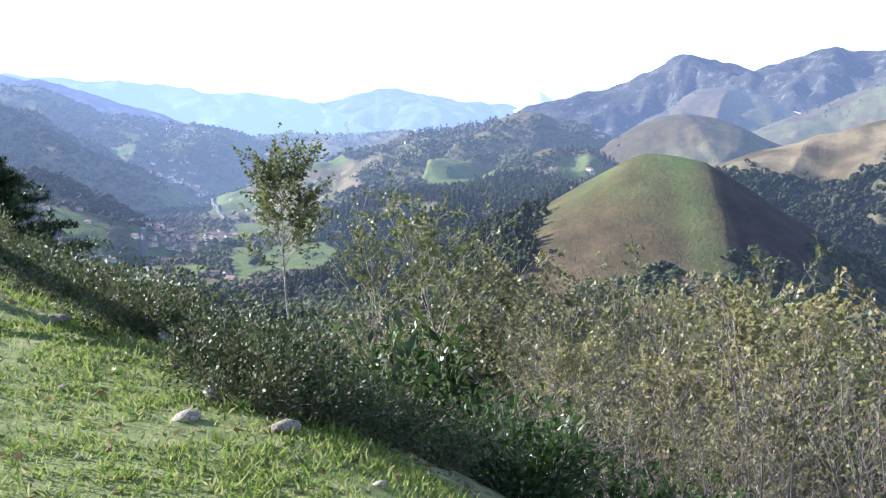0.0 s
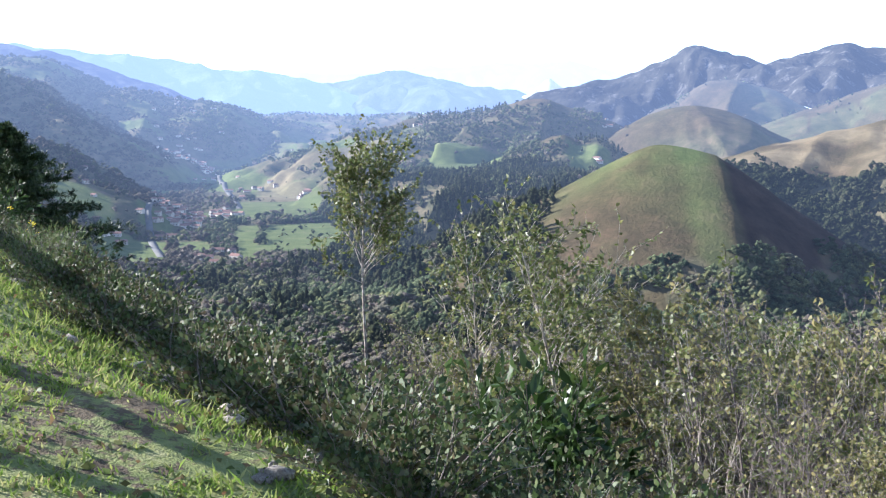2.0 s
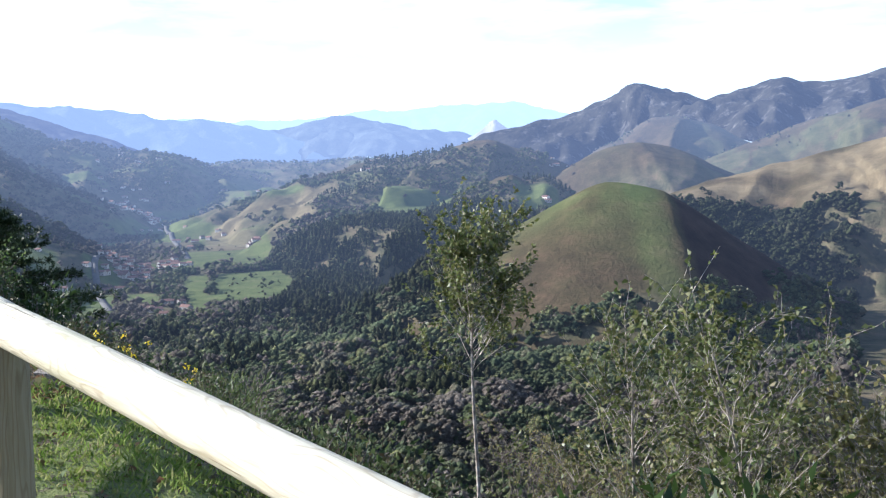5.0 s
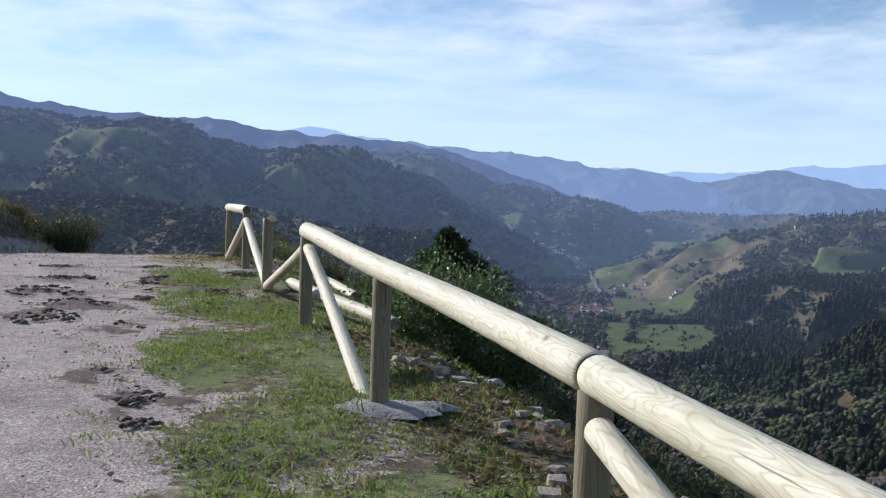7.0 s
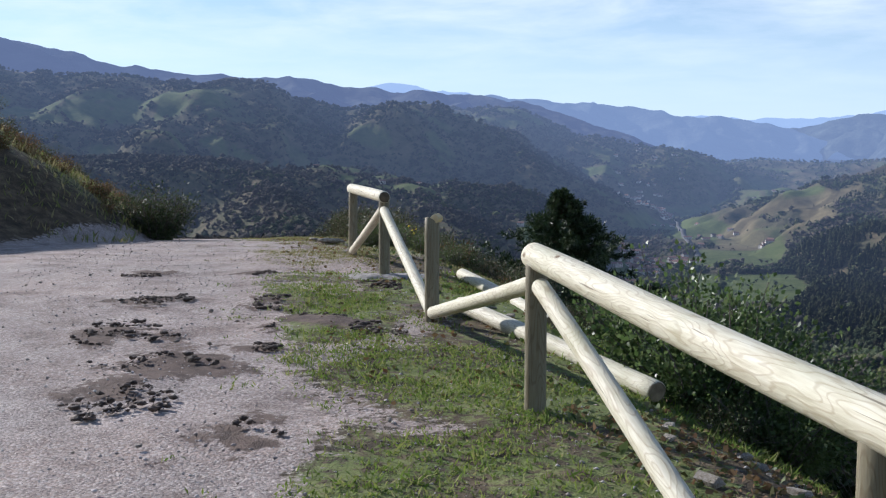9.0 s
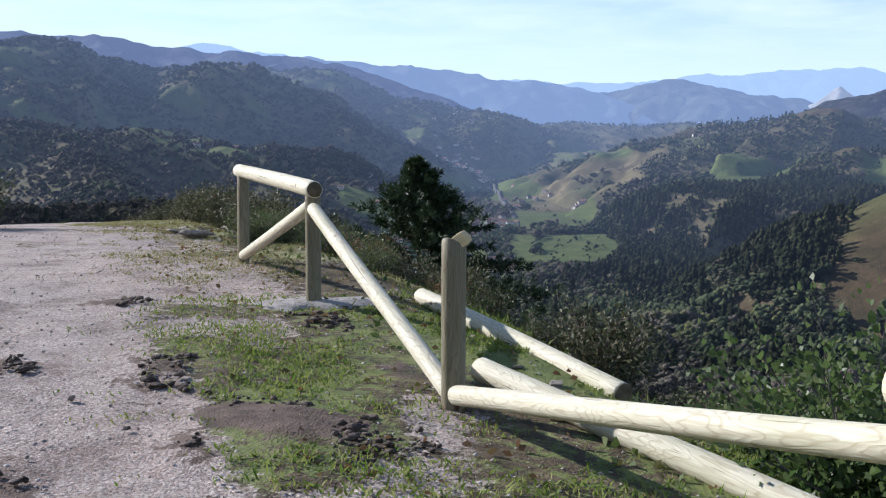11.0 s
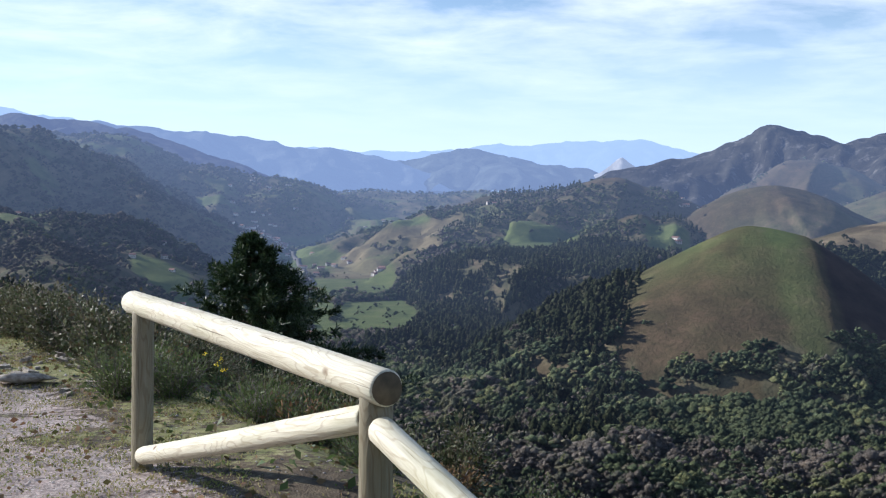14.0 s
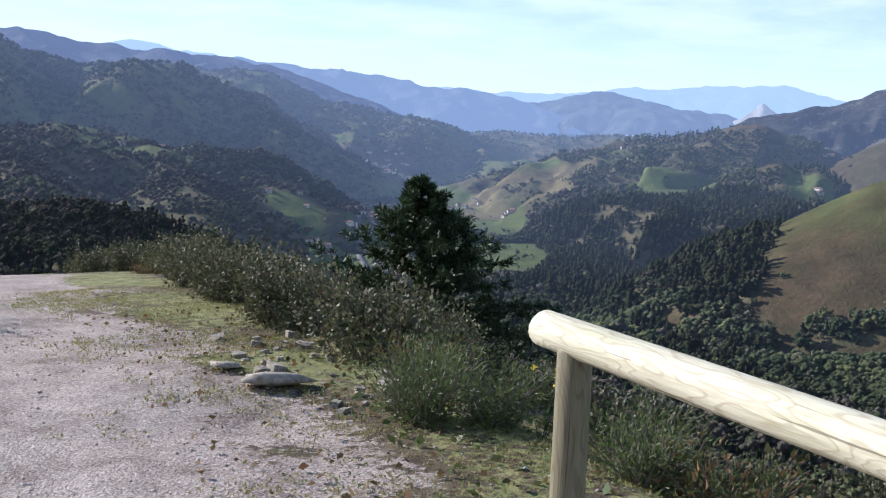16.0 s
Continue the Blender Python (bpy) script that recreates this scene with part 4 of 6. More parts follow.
def log_bm(length, radius, seed=0, segs=20, rings=None, taper=0.0, notch=0.0):
    """A round log along z: slightly out of true, its ends chamfered; notch: depth of the saddle cut in its top."""
    rnd = random.Random(seed)
    bm = bmesh.new()
    rings = rings or max(4, int(length / 0.12))
    ph = [rnd.uniform(0, 6.28) for _ in range(4)]
    zs = [0, 0.012] + [length * k / rings for k in range(1, rings)] + [length - 0.012, length]
    loops = []
    for z in zs:
        end = z in (0, length)
        r = radius * (1 - taper * z / length) * (0.9 if end else 1.0)
        cx, cy = 0.006 * math.sin(z * 1.3 + ph[0]), 0.006 * math.sin(z * 1.1 + ph[1])
        ring = []
        for k in range(segs):
            a = 2 * math.pi * k / segs
            rr = r * (1 + 0.012 * math.sin(3 * a + ph[2] + z * 2) + 0.014 * math.sin(2 * a + ph[3] - z))
            x, y = cx + rr * math.cos(a), cy + rr * math.sin(a)
            zz = z - (notch * (1 - (y / radius) ** 2) if notch and z > length - 0.05 else 0)
            ring.append(bm.verts.new((x, y, zz)))
        loops.append(ring)
    for a, b in zip(loops, loops[1:]):
        for k in range(segs):
            bm.faces.new((a[k], a[(k + 1) % segs], b[(k + 1) % segs], b[k]))
    for ring, flip in ((loops[0], True), (loops[-1], False)):
        c = bm.verts.new(sum((v.co for v in ring), Vector()) / segs)
        for k in range(segs):
            f = (ring[k], ring[(k + 1) % segs], c)
            bm.faces.new(f[::-1] if flip else f).material_index = 1
    return bm


def log(name, p, q, radius, parent, seed=0, label="", notch=0.0, taper=0.0):
    p, q = Vector(p), Vector(q)
    ob = part(name, log_bm((q - p).length, radius, seed, taper=taper, notch=notch), [MAT["post" if name == "post" else "log"], MAT["end"]], parent, label)
    ob.matrix_world = Matrix.Translation(p) @ (q - p).to_track_quat("Z", "Y").to_matrix().to_4x4() @ pose(0, 0, 0, 0, 0, seed * 47 % 360)
    return ob


# ---- the timber fence ----
# name: plan place, foot of the post, height of the middle of the top rail
POSTS = dict(
    c1=(-8.19, 10.84, 0.05, 1.0), c2=(-6.60, 8.585, 0.035, 0.985), broken=(-4.858, 6.01, 0.0, None),
    p1=(-3.06, 3.39, -0.17, 0.855), p2=(-1.19, 0.62, -0.335, 0.735), p3=(0.70, -2.18, -0.45, 0.592), p4=(2.62, -5.27, -0.56, 0.462), p5=(4.46, -7.83, -0.68, 0.30),
)
fence = tagged(new("timber_fence"), "pale treated pine log fence with one broken bay", "fence")
fence.empty_display_size = 0.2


def rail_pt(k, du=0.0):
    x, y, _, z = POSTS[k]
    return Vector((x, y, z))


def foot_pt(k, h=0.09):
    x, y, z, _ = POSTS[k]
    return Vector((x, y, z + h))


def under_pt(k, h=0.20):
    x, y, _, z = POSTS[k]
    return Vector((x, y, z - h))


for _n, (_k, (_x, _y, _z, _t)) in enumerate(POSTS.items()):
    if _t is None:
        _p = log("post", (_x, _y, _z - 0.3), (_x, _y, 0.925), 0.063, fence, 11, "broken post with a splintered saddle top", notch=0.035)
        # a pale chunk of the torn rail still sits in the saddle
        _rnd = random.Random(7)
        _bm = bmesh.new()
        _front, _back = ([_bm.verts.new((_a + _rnd.uniform(-0.004, 0.004), _d, _c + _rnd.uniform(-0.004, 0.004))) for _a, _c in ((-0.028, -0.022), (-0.004, 0.006), (0.034, 0.030), (0.066, 0.006), (0.072, -0.022), (0.054, -0.046), (0.012, -0.046))] for _d in (-0.046, 0.044))
        _bm.faces.new(_front); _bm.faces.new(_back[::-1])
        for _i in range(7):
            _bm.faces.new((_front[_i], _back[_i], _back[(_i + 1) % 7], _front[(_i + 1) % 7]))
        bmesh.ops.recalc_face_normals(_bm, faces=_bm.faces)
        bmesh.ops.bevel(_bm, geom=_bm.edges[:], offset=0.003, segments=1, affect="EDGES")
        _s = part("splinter", _bm, MAT["fresh"], _p, "pale freshly split wood", smooth=False)
        _s.matrix_world = Matrix.Translation((_x, _y, 0.925))
    else:
        log("post", (_x, _y, _z - 0.3), (_x, _y, _t - 0.03), 0.061, fence, _n + 20)
_d = Vector((ALONG[0], ALONG[1], 0))


def beyond(a, b, over):
    """The point past b on the line from a."""
    return rail_pt(b) + (rail_pt(b) - rail_pt(a)).normalized() * over


log("top_rail", beyond("c1", "c2", 0.10), beyond("c2", "c1", 0.22), 0.066, fence, 1)
log("top_rail", rail_pt("p3"), beyond("p2", "p1", 0.12), 0.074, fence, 2)
log("top_rail", rail_pt("p4"), rail_pt("p3") + (rail_pt("p4") - rail_pt("p3")).normalized() * 0.004, 0.066, fence, 3, taper=-0.06)
log("top_rail", beyond("p4", "p5", 0.12), rail_pt("p4") + (rail_pt("p5") - rail_pt("p4")).normalized() * 0.004, 0.058, fence, 14, taper=-0.13)


def brace(a, b, seed, foot=0.10, top=0.2, off=0.0):
    """From the foot of post a up to the top of post b, set into both."""
    p, q = foot_pt(a, foot), under_pt(b, top)
    way = (q - p).normalized()
    log("brace", p + way * 0.05, q - way * 0.05, 0.052, fence, seed)


brace("c1", "c2", 4, 0.10, 0.12)
brace("broken", "c2", 5, 0.08, 0.13)
brace("broken", "p1", 6, 0.10, 0.13)
brace("p2", "p1", 7, 0.06, 0.13)
brace("p4", "p3", 8, 0.08, 0.16)
brace("p4", "p5", 9, 0.10, 0.15)

def fallen(p, q, r, seed, label):
    """A loose rail lying on the ground."""
    a, b = (Vector((*e, ground_at(*e) + r * 0.85)) for e in (p, q))
    mid = (a + b) / 2
    lift = max(0.0, ground_at(mid.x, mid.y) + r * 0.8 - mid.z)
    up = Vector((0, 0, lift))
    rail = tagged(log("fallen_rail", a + up, b + up, r, None, seed), label, "log", "fallen rails")
    way = (b - a).normalized()
    for at, out in ((a + up, -way), (b + up, way)):
        bm = bmesh.new()
        bmesh.ops.create_cone(bm, cap_ends=True, segments=20, radius1=r * 0.88, radius2=r * 0.84, depth=0.006)
        cut = part("sawn_end", bm, MAT["sawn"], rail, "pale sawn end grain", smooth=False)
        cut.matrix_world = Matrix.Translation(at + out * 0.002) @ out.to_track_quat("Z", "Y").to_matrix().to_4x4()
    return rail


fallen((-5.87, 9.13), (-4.05, 6.80), 0.066, 12, "fallen pine rail lying on the grass beside the fence")
fallen((-4.84, 6.60), (-2.60, 4.44), 0.07, 13, "fallen pine rail lying across the verge under the fence")

# ---- woods on the far slopes ----
def icosphere(sub):
    bm = bmesh.new()
    bmesh.ops.create_icosphere(bm, subdivisions=sub, radius=1.0)
    v = np.array([x.co[:] for x in bm.verts])
    f = np.array([[x.index for x in face.verts] for face in bm.faces])
    bm.free()
    return v, f


OCTA = (np.array([(1, 0, 0), (-1, 0, 0), (0, 1, 0), (0, -1, 0), (0, 0, 1), (0, 0, -1)], float),
        np.array([(0, 2, 4), (2, 1, 4), (1, 3, 4), (3, 0, 4), (2, 0, 5), (1, 2, 5), (3, 1, 5), (0, 3, 5)]))


def clumps(seed, spots):
    """A crown of ragged clumps, (x, y, z, radius, height) each, standing on z = 0."""
    rnd = np.random.RandomState(seed)
    V, F, n = [], [], 0
    for x, y, z, r, h in spots:
        v = OCTA[0] * (1 + rnd.uniform(-0.5, 0.5, (6, 1))) * np.array([r, r, h])
        a = rnd.uniform(0, 6.283)
        v = np.stack([v[:, 0] * math.cos(a) - v[:, 1] * math.sin(a), v[:, 0] * math.sin(a) + v[:, 1] * math.cos(a), v[:, 2]], -1)
        V.append(v + np.array([x, y, z])); F.append(OCTA[1] + n); n += 6
    return np.concatenate(V), np.concatenate(F)


def broad_shape(seed, count):
    """A rounded broadleaved tree, one unit high: a dome of small clumps."""
    rnd = np.random.RandomState(300 + seed)
    spots = []
    for k in range(count):
        a, t = rnd.uniform(0, 6.283), (k + 0.5) / count
        rad = 0.36 * math.sqrt(1 - (0.2 + 0.75 * t) ** 2) * rnd.uniform(0.5, 1.15)
        r = rnd.uniform(0.6, 1.35) * 0.42 / count ** 0.42
        spots.append((rad * math.cos(a), rad * math.sin(a), 0.24 + 0.56 * t, r, r * rnd.uniform(0.7, 1.1)))
    return clumps(seed, spots)


def column_shape(seed, count=4):
    """A tall narrow plantation tree: ragged clumps one above the other."""
    rnd = np.random.RandomState(400 + seed)
    spots = []
    for k in range(count):
        t = (k + 0.5) / count
        r = 0.19 * (1.05 - 0.7 * t) * rnd.uniform(0.75, 1.3)
        spots.append((rnd.uniform(-0.05, 0.05), rnd.uniform(-0.05, 0.05), 0.16 + 0.74 * t, r, rnd.uniform(0.15, 0.22)))
    return clumps(seed, spots)


# foliage colours: dark plantation, native wood in late autumn, bare grey-brown wood
TONES = dict(
    dark=[(0.032, 0.040, 0.020), (0.044, 0.054, 0.026), (0.060, 0.070, 0.034), (0.048, 0.056, 0.032), (0.072, 0.076, 0.042)],
    native=[(0.030, 0.042, 0.024), (0.042, 0.056, 0.030), (0.056, 0.070, 0.036), (0.066, 0.080, 0.042), (0.078, 0.092, 0.044), (0.105, 0.112, 0.050), (0.090, 0.090, 0.056), (0.088, 0.082, 0.060)],
    bare=[(0.056, 0.052, 0.042), (0.074, 0.072, 0.052), (0.092, 0.080, 0.064), (0.108, 0.094, 0.078), (0.128, 0.106, 0.082), (0.098, 0.092, 0.060)],
)


def plant_many(name, shapes, places, sizes, widths, tones, label, seed=0):
    """One object of many trees: each place takes one of the shapes, turned and sized, and a tone of its own."""
    rnd = np.random.RandomState(seed)
    pick = rnd.randint(0, len(shapes), len(places))
    V, F, C, n = [], [], [], 0
    for k, (v, f) in enumerate(shapes):
        sel = pick == k
        p, h, w = places[sel], sizes[sel], widths[sel]
        if not len(p):
            continue
        a = rnd.uniform(0, 6.283, len(p))
        c, s_ = np.cos(a)[:, None], np.sin(a)[:, None]
        wh = (h * w)[:, None]
        x = (v[:, 0] * c - v[:, 1] * s_) * wh + p[:, :1]
        y = (v[:, 0] * s_ + v[:, 1] * c) * wh + p[:, 1:2]
        z = v[:, 2] * h[:, None] + p[:, 2:3]
        V.append(np.stack([x, y, z], -1).reshape(-1, 3))
        F.append((f[None] + (np.arange(len(p)) * len(v))[:, None, None]).reshape(-1, 3) + n)
        C.append(np.repeat(tones[sel], len(v), 0))
        n += len(p) * len(v)
    me = mesh_from(name, np.concatenate(V), np.concatenate(F), MAT["woods"], True)
    rgb = np.concatenate(C)
    att = me.color_attributes.new("foliage", "FLOAT_COLOR", "POINT")
    att.data.foreach_set("color", np.concatenate([rgb, np.ones((len(rgb), 1))], 1).astype(np.float32).ravel())
    return tagged(new(name, me), label, "trees", kind="stuff")


def scatter(count, az0, az1, r0, r1, seed):
    rnd = np.random.RandomState(seed)
    az, r = rnd.uniform(az0, az1, count), np.sqrt(rnd.uniform(r0 * r0, r1 * r1, count))
    X, Y = EYE0[0] - np.sin(np.radians(az)) * r, EYE0[1] + np.cos(np.radians(az)) * r
    return az, r, X, Y, rnd


def planted(az, r):
    """Share of tall dark plantation trees rather than native wood."""
    g = fbm(az / 1.6, r / 170.0, 4, 3)
    share = step(az, wood_edge(r) + 0.7 * g + 0.25, wood_edge(r) + 0.7 * g - 0.15) * step(az, -10 + 2 * g, -8 + 2 * g) * step(r, 830 + 200 * g + 14 * np.clip(az, -9, 6), 960 + 200 * g + 14 * np.clip(az, -9, 6)) * step(r, 1680, 1620)
    knoll = step(az, 5.2, 4.6) * step(az, 0.2, 0.8) * step(r, 1880, 1910) * step(r, 2010, 1990)
    ridge_wood = step(az, 3, 1) * step(az, -5, -3) * step(r, 2080, 2140) * step(r, 2330, 2280)
    pines = step(az, -7.0, -7.6) * step(az, -10, -9.3) * step(r, 1700, 1750) * step(r, 1850, 1830)
    flank = step(az, -14.5, -15.2) * step(r, 980, 1040) * step(r, 1345, 1320)
    stray = 0.5 * step(r, 330, 420) * step(r, 1000, 900) * step(az, -9, -5) * step(fbm(az / 3.0, r / 60.0, 3, 6), 0.02, 0.2)
    return np.clip(0.92 * share + stray + knoll + 0.8 * ridge_wood + pines + flank, 0, 1)


# bearing, distance, their spread, houses
VILLAGES = [(13.2, 1480, 1.5, 90, 66), (11.0, 1600, 0.9, 60, 16), (12.6, 2380, 1.6, 100, 80), (11.2, 1130, 1.2, 40, 9), (16.6, 1255, 0.7, 30, 5), (6.7, 1720, 0.5, 14, 5), (9.5, 2050, 2.0, 150, 16), (6.0, 2450, 2.4, 150, 14), (17.5, 1500, 1.5, 120, 7), (-8.5, 1690, 0.2, 10, 2), (0.6, 2190, 1.5, 60, 5), (-9, 2130, 0.8, 40, 4), (26, 1600, 3.0, 50, 5), (13, 2650, 1.5, 90, 8)]


def build_woods():
    near = [broad_shape(k, 26) for k in range(8)]
    middle = [broad_shape(20 + k, 12) for k in range(8)]
    small = [broad_shape(40 + k, 3) for k in range(6)]
    spire, far_spire = [column_shape(k, 4) for k in range(8)], [column_shape(20 + k, 2) for k in range(5)]
    bands = (
        # name, trees, bearings, distances, shapes of broadleaved and of plantation trees, heights, seed
        ("slope_wood", 3300, -24, 20, 300, 620, near, spire, 7.5, 14.0, 1),
        ("hillside_wood", 10000, -24, 18, 620, 1080, middle, spire, 8.5, 16.0, 2),
        ("plantation", 21000, -12, 9, 930, 1640, small, spire, 6.0, 12.5, 3),
        ("spur_wood", 12500, 12, 50, 380, 760, middle, spire, 3.6, 7.5, 4),
        ("valley_wood", 24000, 4, 50, 760, 1800, small, far_spire, 5.0, 10.0, 5),
        ("ridge_wood", 23000, 8, 50, 1800, 2950, small, far_spire, 6.0, 12.0, 6),
        ("bench_wood", 9500, -10, 9, 1640, 2400, small, far_spire, 5.0, 11.0, 7),
        ("far_hill_wood", 6500, -24, 12, 2300, 3050, small, far_spire, 6.0, 12.0, 8),
        ("flank_wood", 2400, -24, -13, 1000, 1340, middle, middle, 8.0, 14.0, 9),
    )
    for tag, n, a0, a1, r0, r1, broad, tall, h0, h1, seed in bands:
        az, r, X, Y, rnd = scatter(n, a0, a1, r0, r1, seed)
        Z = height(X, Y)
        cover = np.clip(land_cover(X, Y, Z), 0, 1)
        open_ = np.clip(cover[:, 0] + cover[:, 1], 0, 1)
        # copses and lone trees stand on open land, glades break the woods
        lone = np.where(cover[:, 0] > 0.5, 0.015, 0.05)
        heath_hill = (cover[:, 1] + cover[:, 2] > 0.35) & (dome_height(X, Y) > Z - 3) & (az < -5.2) & (r > 700)
        fringe = heath_hill & (rnd.rand(n) < 0.55 * np.exp(-np.abs(az + 5.6) / 0.5)) & (az > -7)
        chance = np.where(open_ > 0.4, lone, 0.97) * np.where(fbm(X / 48, Y / 48, 3, 5) < -0.30, 0.12, 1.0)
        chance = np.where((az < -8.5) & (r > 1850), 0.05 + 0.5 * (fbm(X / 130, Y / 130, 3, 1) > 0.2), chance)
        chance = np.where((az < -13) & (r > 1330) & (r < 1850), 0.05, chance)
        for va, vr, da, dr, houses in VILLAGES:
            if houses > 8:
                chance = chance * (1 - 0.85 * (((az - va) / da) ** 2 + ((r - vr + 25) / (dr * 1.3)) ** 2 < 1))
        chance = np.where((az > 4.5) & (az < 12.5) & (r > 1540) & (r < 2050), chance * 0.5, chance)
        keep = (rnd.rand(n) < chance) & ~heath_hill | fringe
        con = keep & (rnd.rand(n) < planted(az, r))
        dec = keep & ~con
        P = np.stack([X, Y, Z - 0.8], -1)
        hs = (h0 + (h1 - h0) * rnd.rand(n) ** 1.6 * 1.25) * (0.75 + 0.5 * value_noise(X / 45, Y / 45, 2)) * np.where(open_ > 0.4, 0.7, 1.0)
        ws = rnd.uniform(0.8, 1.4, n)
        patch = np.clip(0.5 + 1.1 * fbm(X / 120, Y / 120, 3, 7) + np.where(az > 12, 0.30, -0.30), 0, 1)
        # neighbours share a tone more often than not
        groves = np.clip(value_noise(X / 38, Y / 38, 5) * 0.8 + 0.2 * rnd.rand(n), 0, 0.999)
        pick = np.where(rnd.rand(n) < 0.72, groves, rnd.rand(n))
        native, bare = (np.array(TONES[k])[(pick * len(TONES[k])).astype(int)] for k in ("native", "bare"))
        # tones lifted nearby, lowered beyond 1500 m to offset the painted haze
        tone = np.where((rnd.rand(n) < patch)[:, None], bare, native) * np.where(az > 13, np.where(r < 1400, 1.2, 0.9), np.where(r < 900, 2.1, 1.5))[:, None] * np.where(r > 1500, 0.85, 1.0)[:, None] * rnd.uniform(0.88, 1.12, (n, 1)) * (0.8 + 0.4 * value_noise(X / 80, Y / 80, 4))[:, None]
        dark = np.array(TONES["dark"])[rnd.randint(0, len(TONES["dark"]), n)] * rnd.uniform(0.8, 1.2, (n, 1))
        if dec.any():
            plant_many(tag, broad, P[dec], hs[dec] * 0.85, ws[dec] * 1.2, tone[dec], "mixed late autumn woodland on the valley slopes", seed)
        if con.any():
            plant_many(tag + "_conifers", tall, P[con], hs[con] * 1.15, ws[con] * 1.1, dark[con], "dense dark plantation trees on the hillside", seed + 20)


build_woods()

# ---- plants by the track ----
class Soup:
    """Collects tubes and leaves into arrays."""

    def __init__(self):
        self.v, self.f, self.n = [], [], 0

    def add(self, v, f):
        self.v.append(np.asarray(v, float)); self.f.append(np.asarray(f) + self.n); self.n += len(v)

    def tube(self, pts, radii, sides=5):
        pts = np.asarray(pts, float)
        d = np.gradient(pts, axis=0)
        d /= np.linalg.norm(d, axis=1, keepdims=True) + 1e-9
        ref = np.where(np.abs(d[:, 2:3]) > 0.9, np.array([[1.0, 0, 0]]), np.array([[0, 0, 1.0]]))
        a = np.cross(d, ref); a /= np.linalg.norm(a, axis=1, keepdims=True) + 1e-9
        b = np.cross(d, a)
        ang = 2 * np.pi * np.arange(sides) / sides
        ring = (np.cos(ang)[None, :, None] * a[:, None] + np.sin(ang)[None, :, None] * b[:, None]) * np.asarray(radii)[:, None, None] + pts[:, None]
        i, j = np.meshgrid(np.arange(len(pts) - 1), np.arange(sides), indexing="ij")
        jn = (j + 1) % sides
        self.add(ring.reshape(-1, 3), np.stack([i * sides + j, i * sides + jn, (i + 1) * sides + jn, (i + 1) * sides + j], -1).reshape(-1, 4))

    def leaves(self, pos, way, length, width, rnd, fold=0.15):
        """Pointed leaves, two bent halves each, as quads on shared ribs."""
        n = len(pos)
        way = way / (np.linalg.norm(way, axis=1, keepdims=True) + 1e-9)
        side = np.cross(way, rnd.normal(size=(n, 3))); side /= np.linalg.norm(side, axis=1, keepdims=True) + 1e-9
        up = np.cross(side, way)
        L, W = np.asarray(length).reshape(-1, 1), np.asarray(width).reshape(-1, 1)
        q = np.stack([pos, pos + way * L * 0.45 + side * W + up * L * fold, pos + way * L, pos + way * L * 0.45 - side * W + up * L * fold], 1)
        self.add(q.reshape(-1, 3), (np.arange(n)[:, None] * 4 + np.arange(4)[None]))

    def mesh(self, name, mat, smooth=True):
        return mesh_from(name, np.concatenate(self.v), np.concatenate(self.f), mat, smooth)


def crooked(rnd, start, way, length, steps, wander, lift=0.0):
    pts, d = [np.array(start, float)], np.array(way, float) / np.linalg.norm(way)
    for _ in range(steps):
        d = d + rnd.normal(size=3) * wander + np.array([0, 0, lift])
        d /= np.linalg.norm(d)
        pts.append(pts[-1] + d * length / steps)
    return np.array(pts)


def along(pts, t):
    k = min(len(pts) - 2, int(t * (len(pts) - 1)))
    w = t * (len(pts) - 1) - k
    return pts[k] * (1 - w) + pts[k + 1] * w, pts[k + 1] - pts[k]


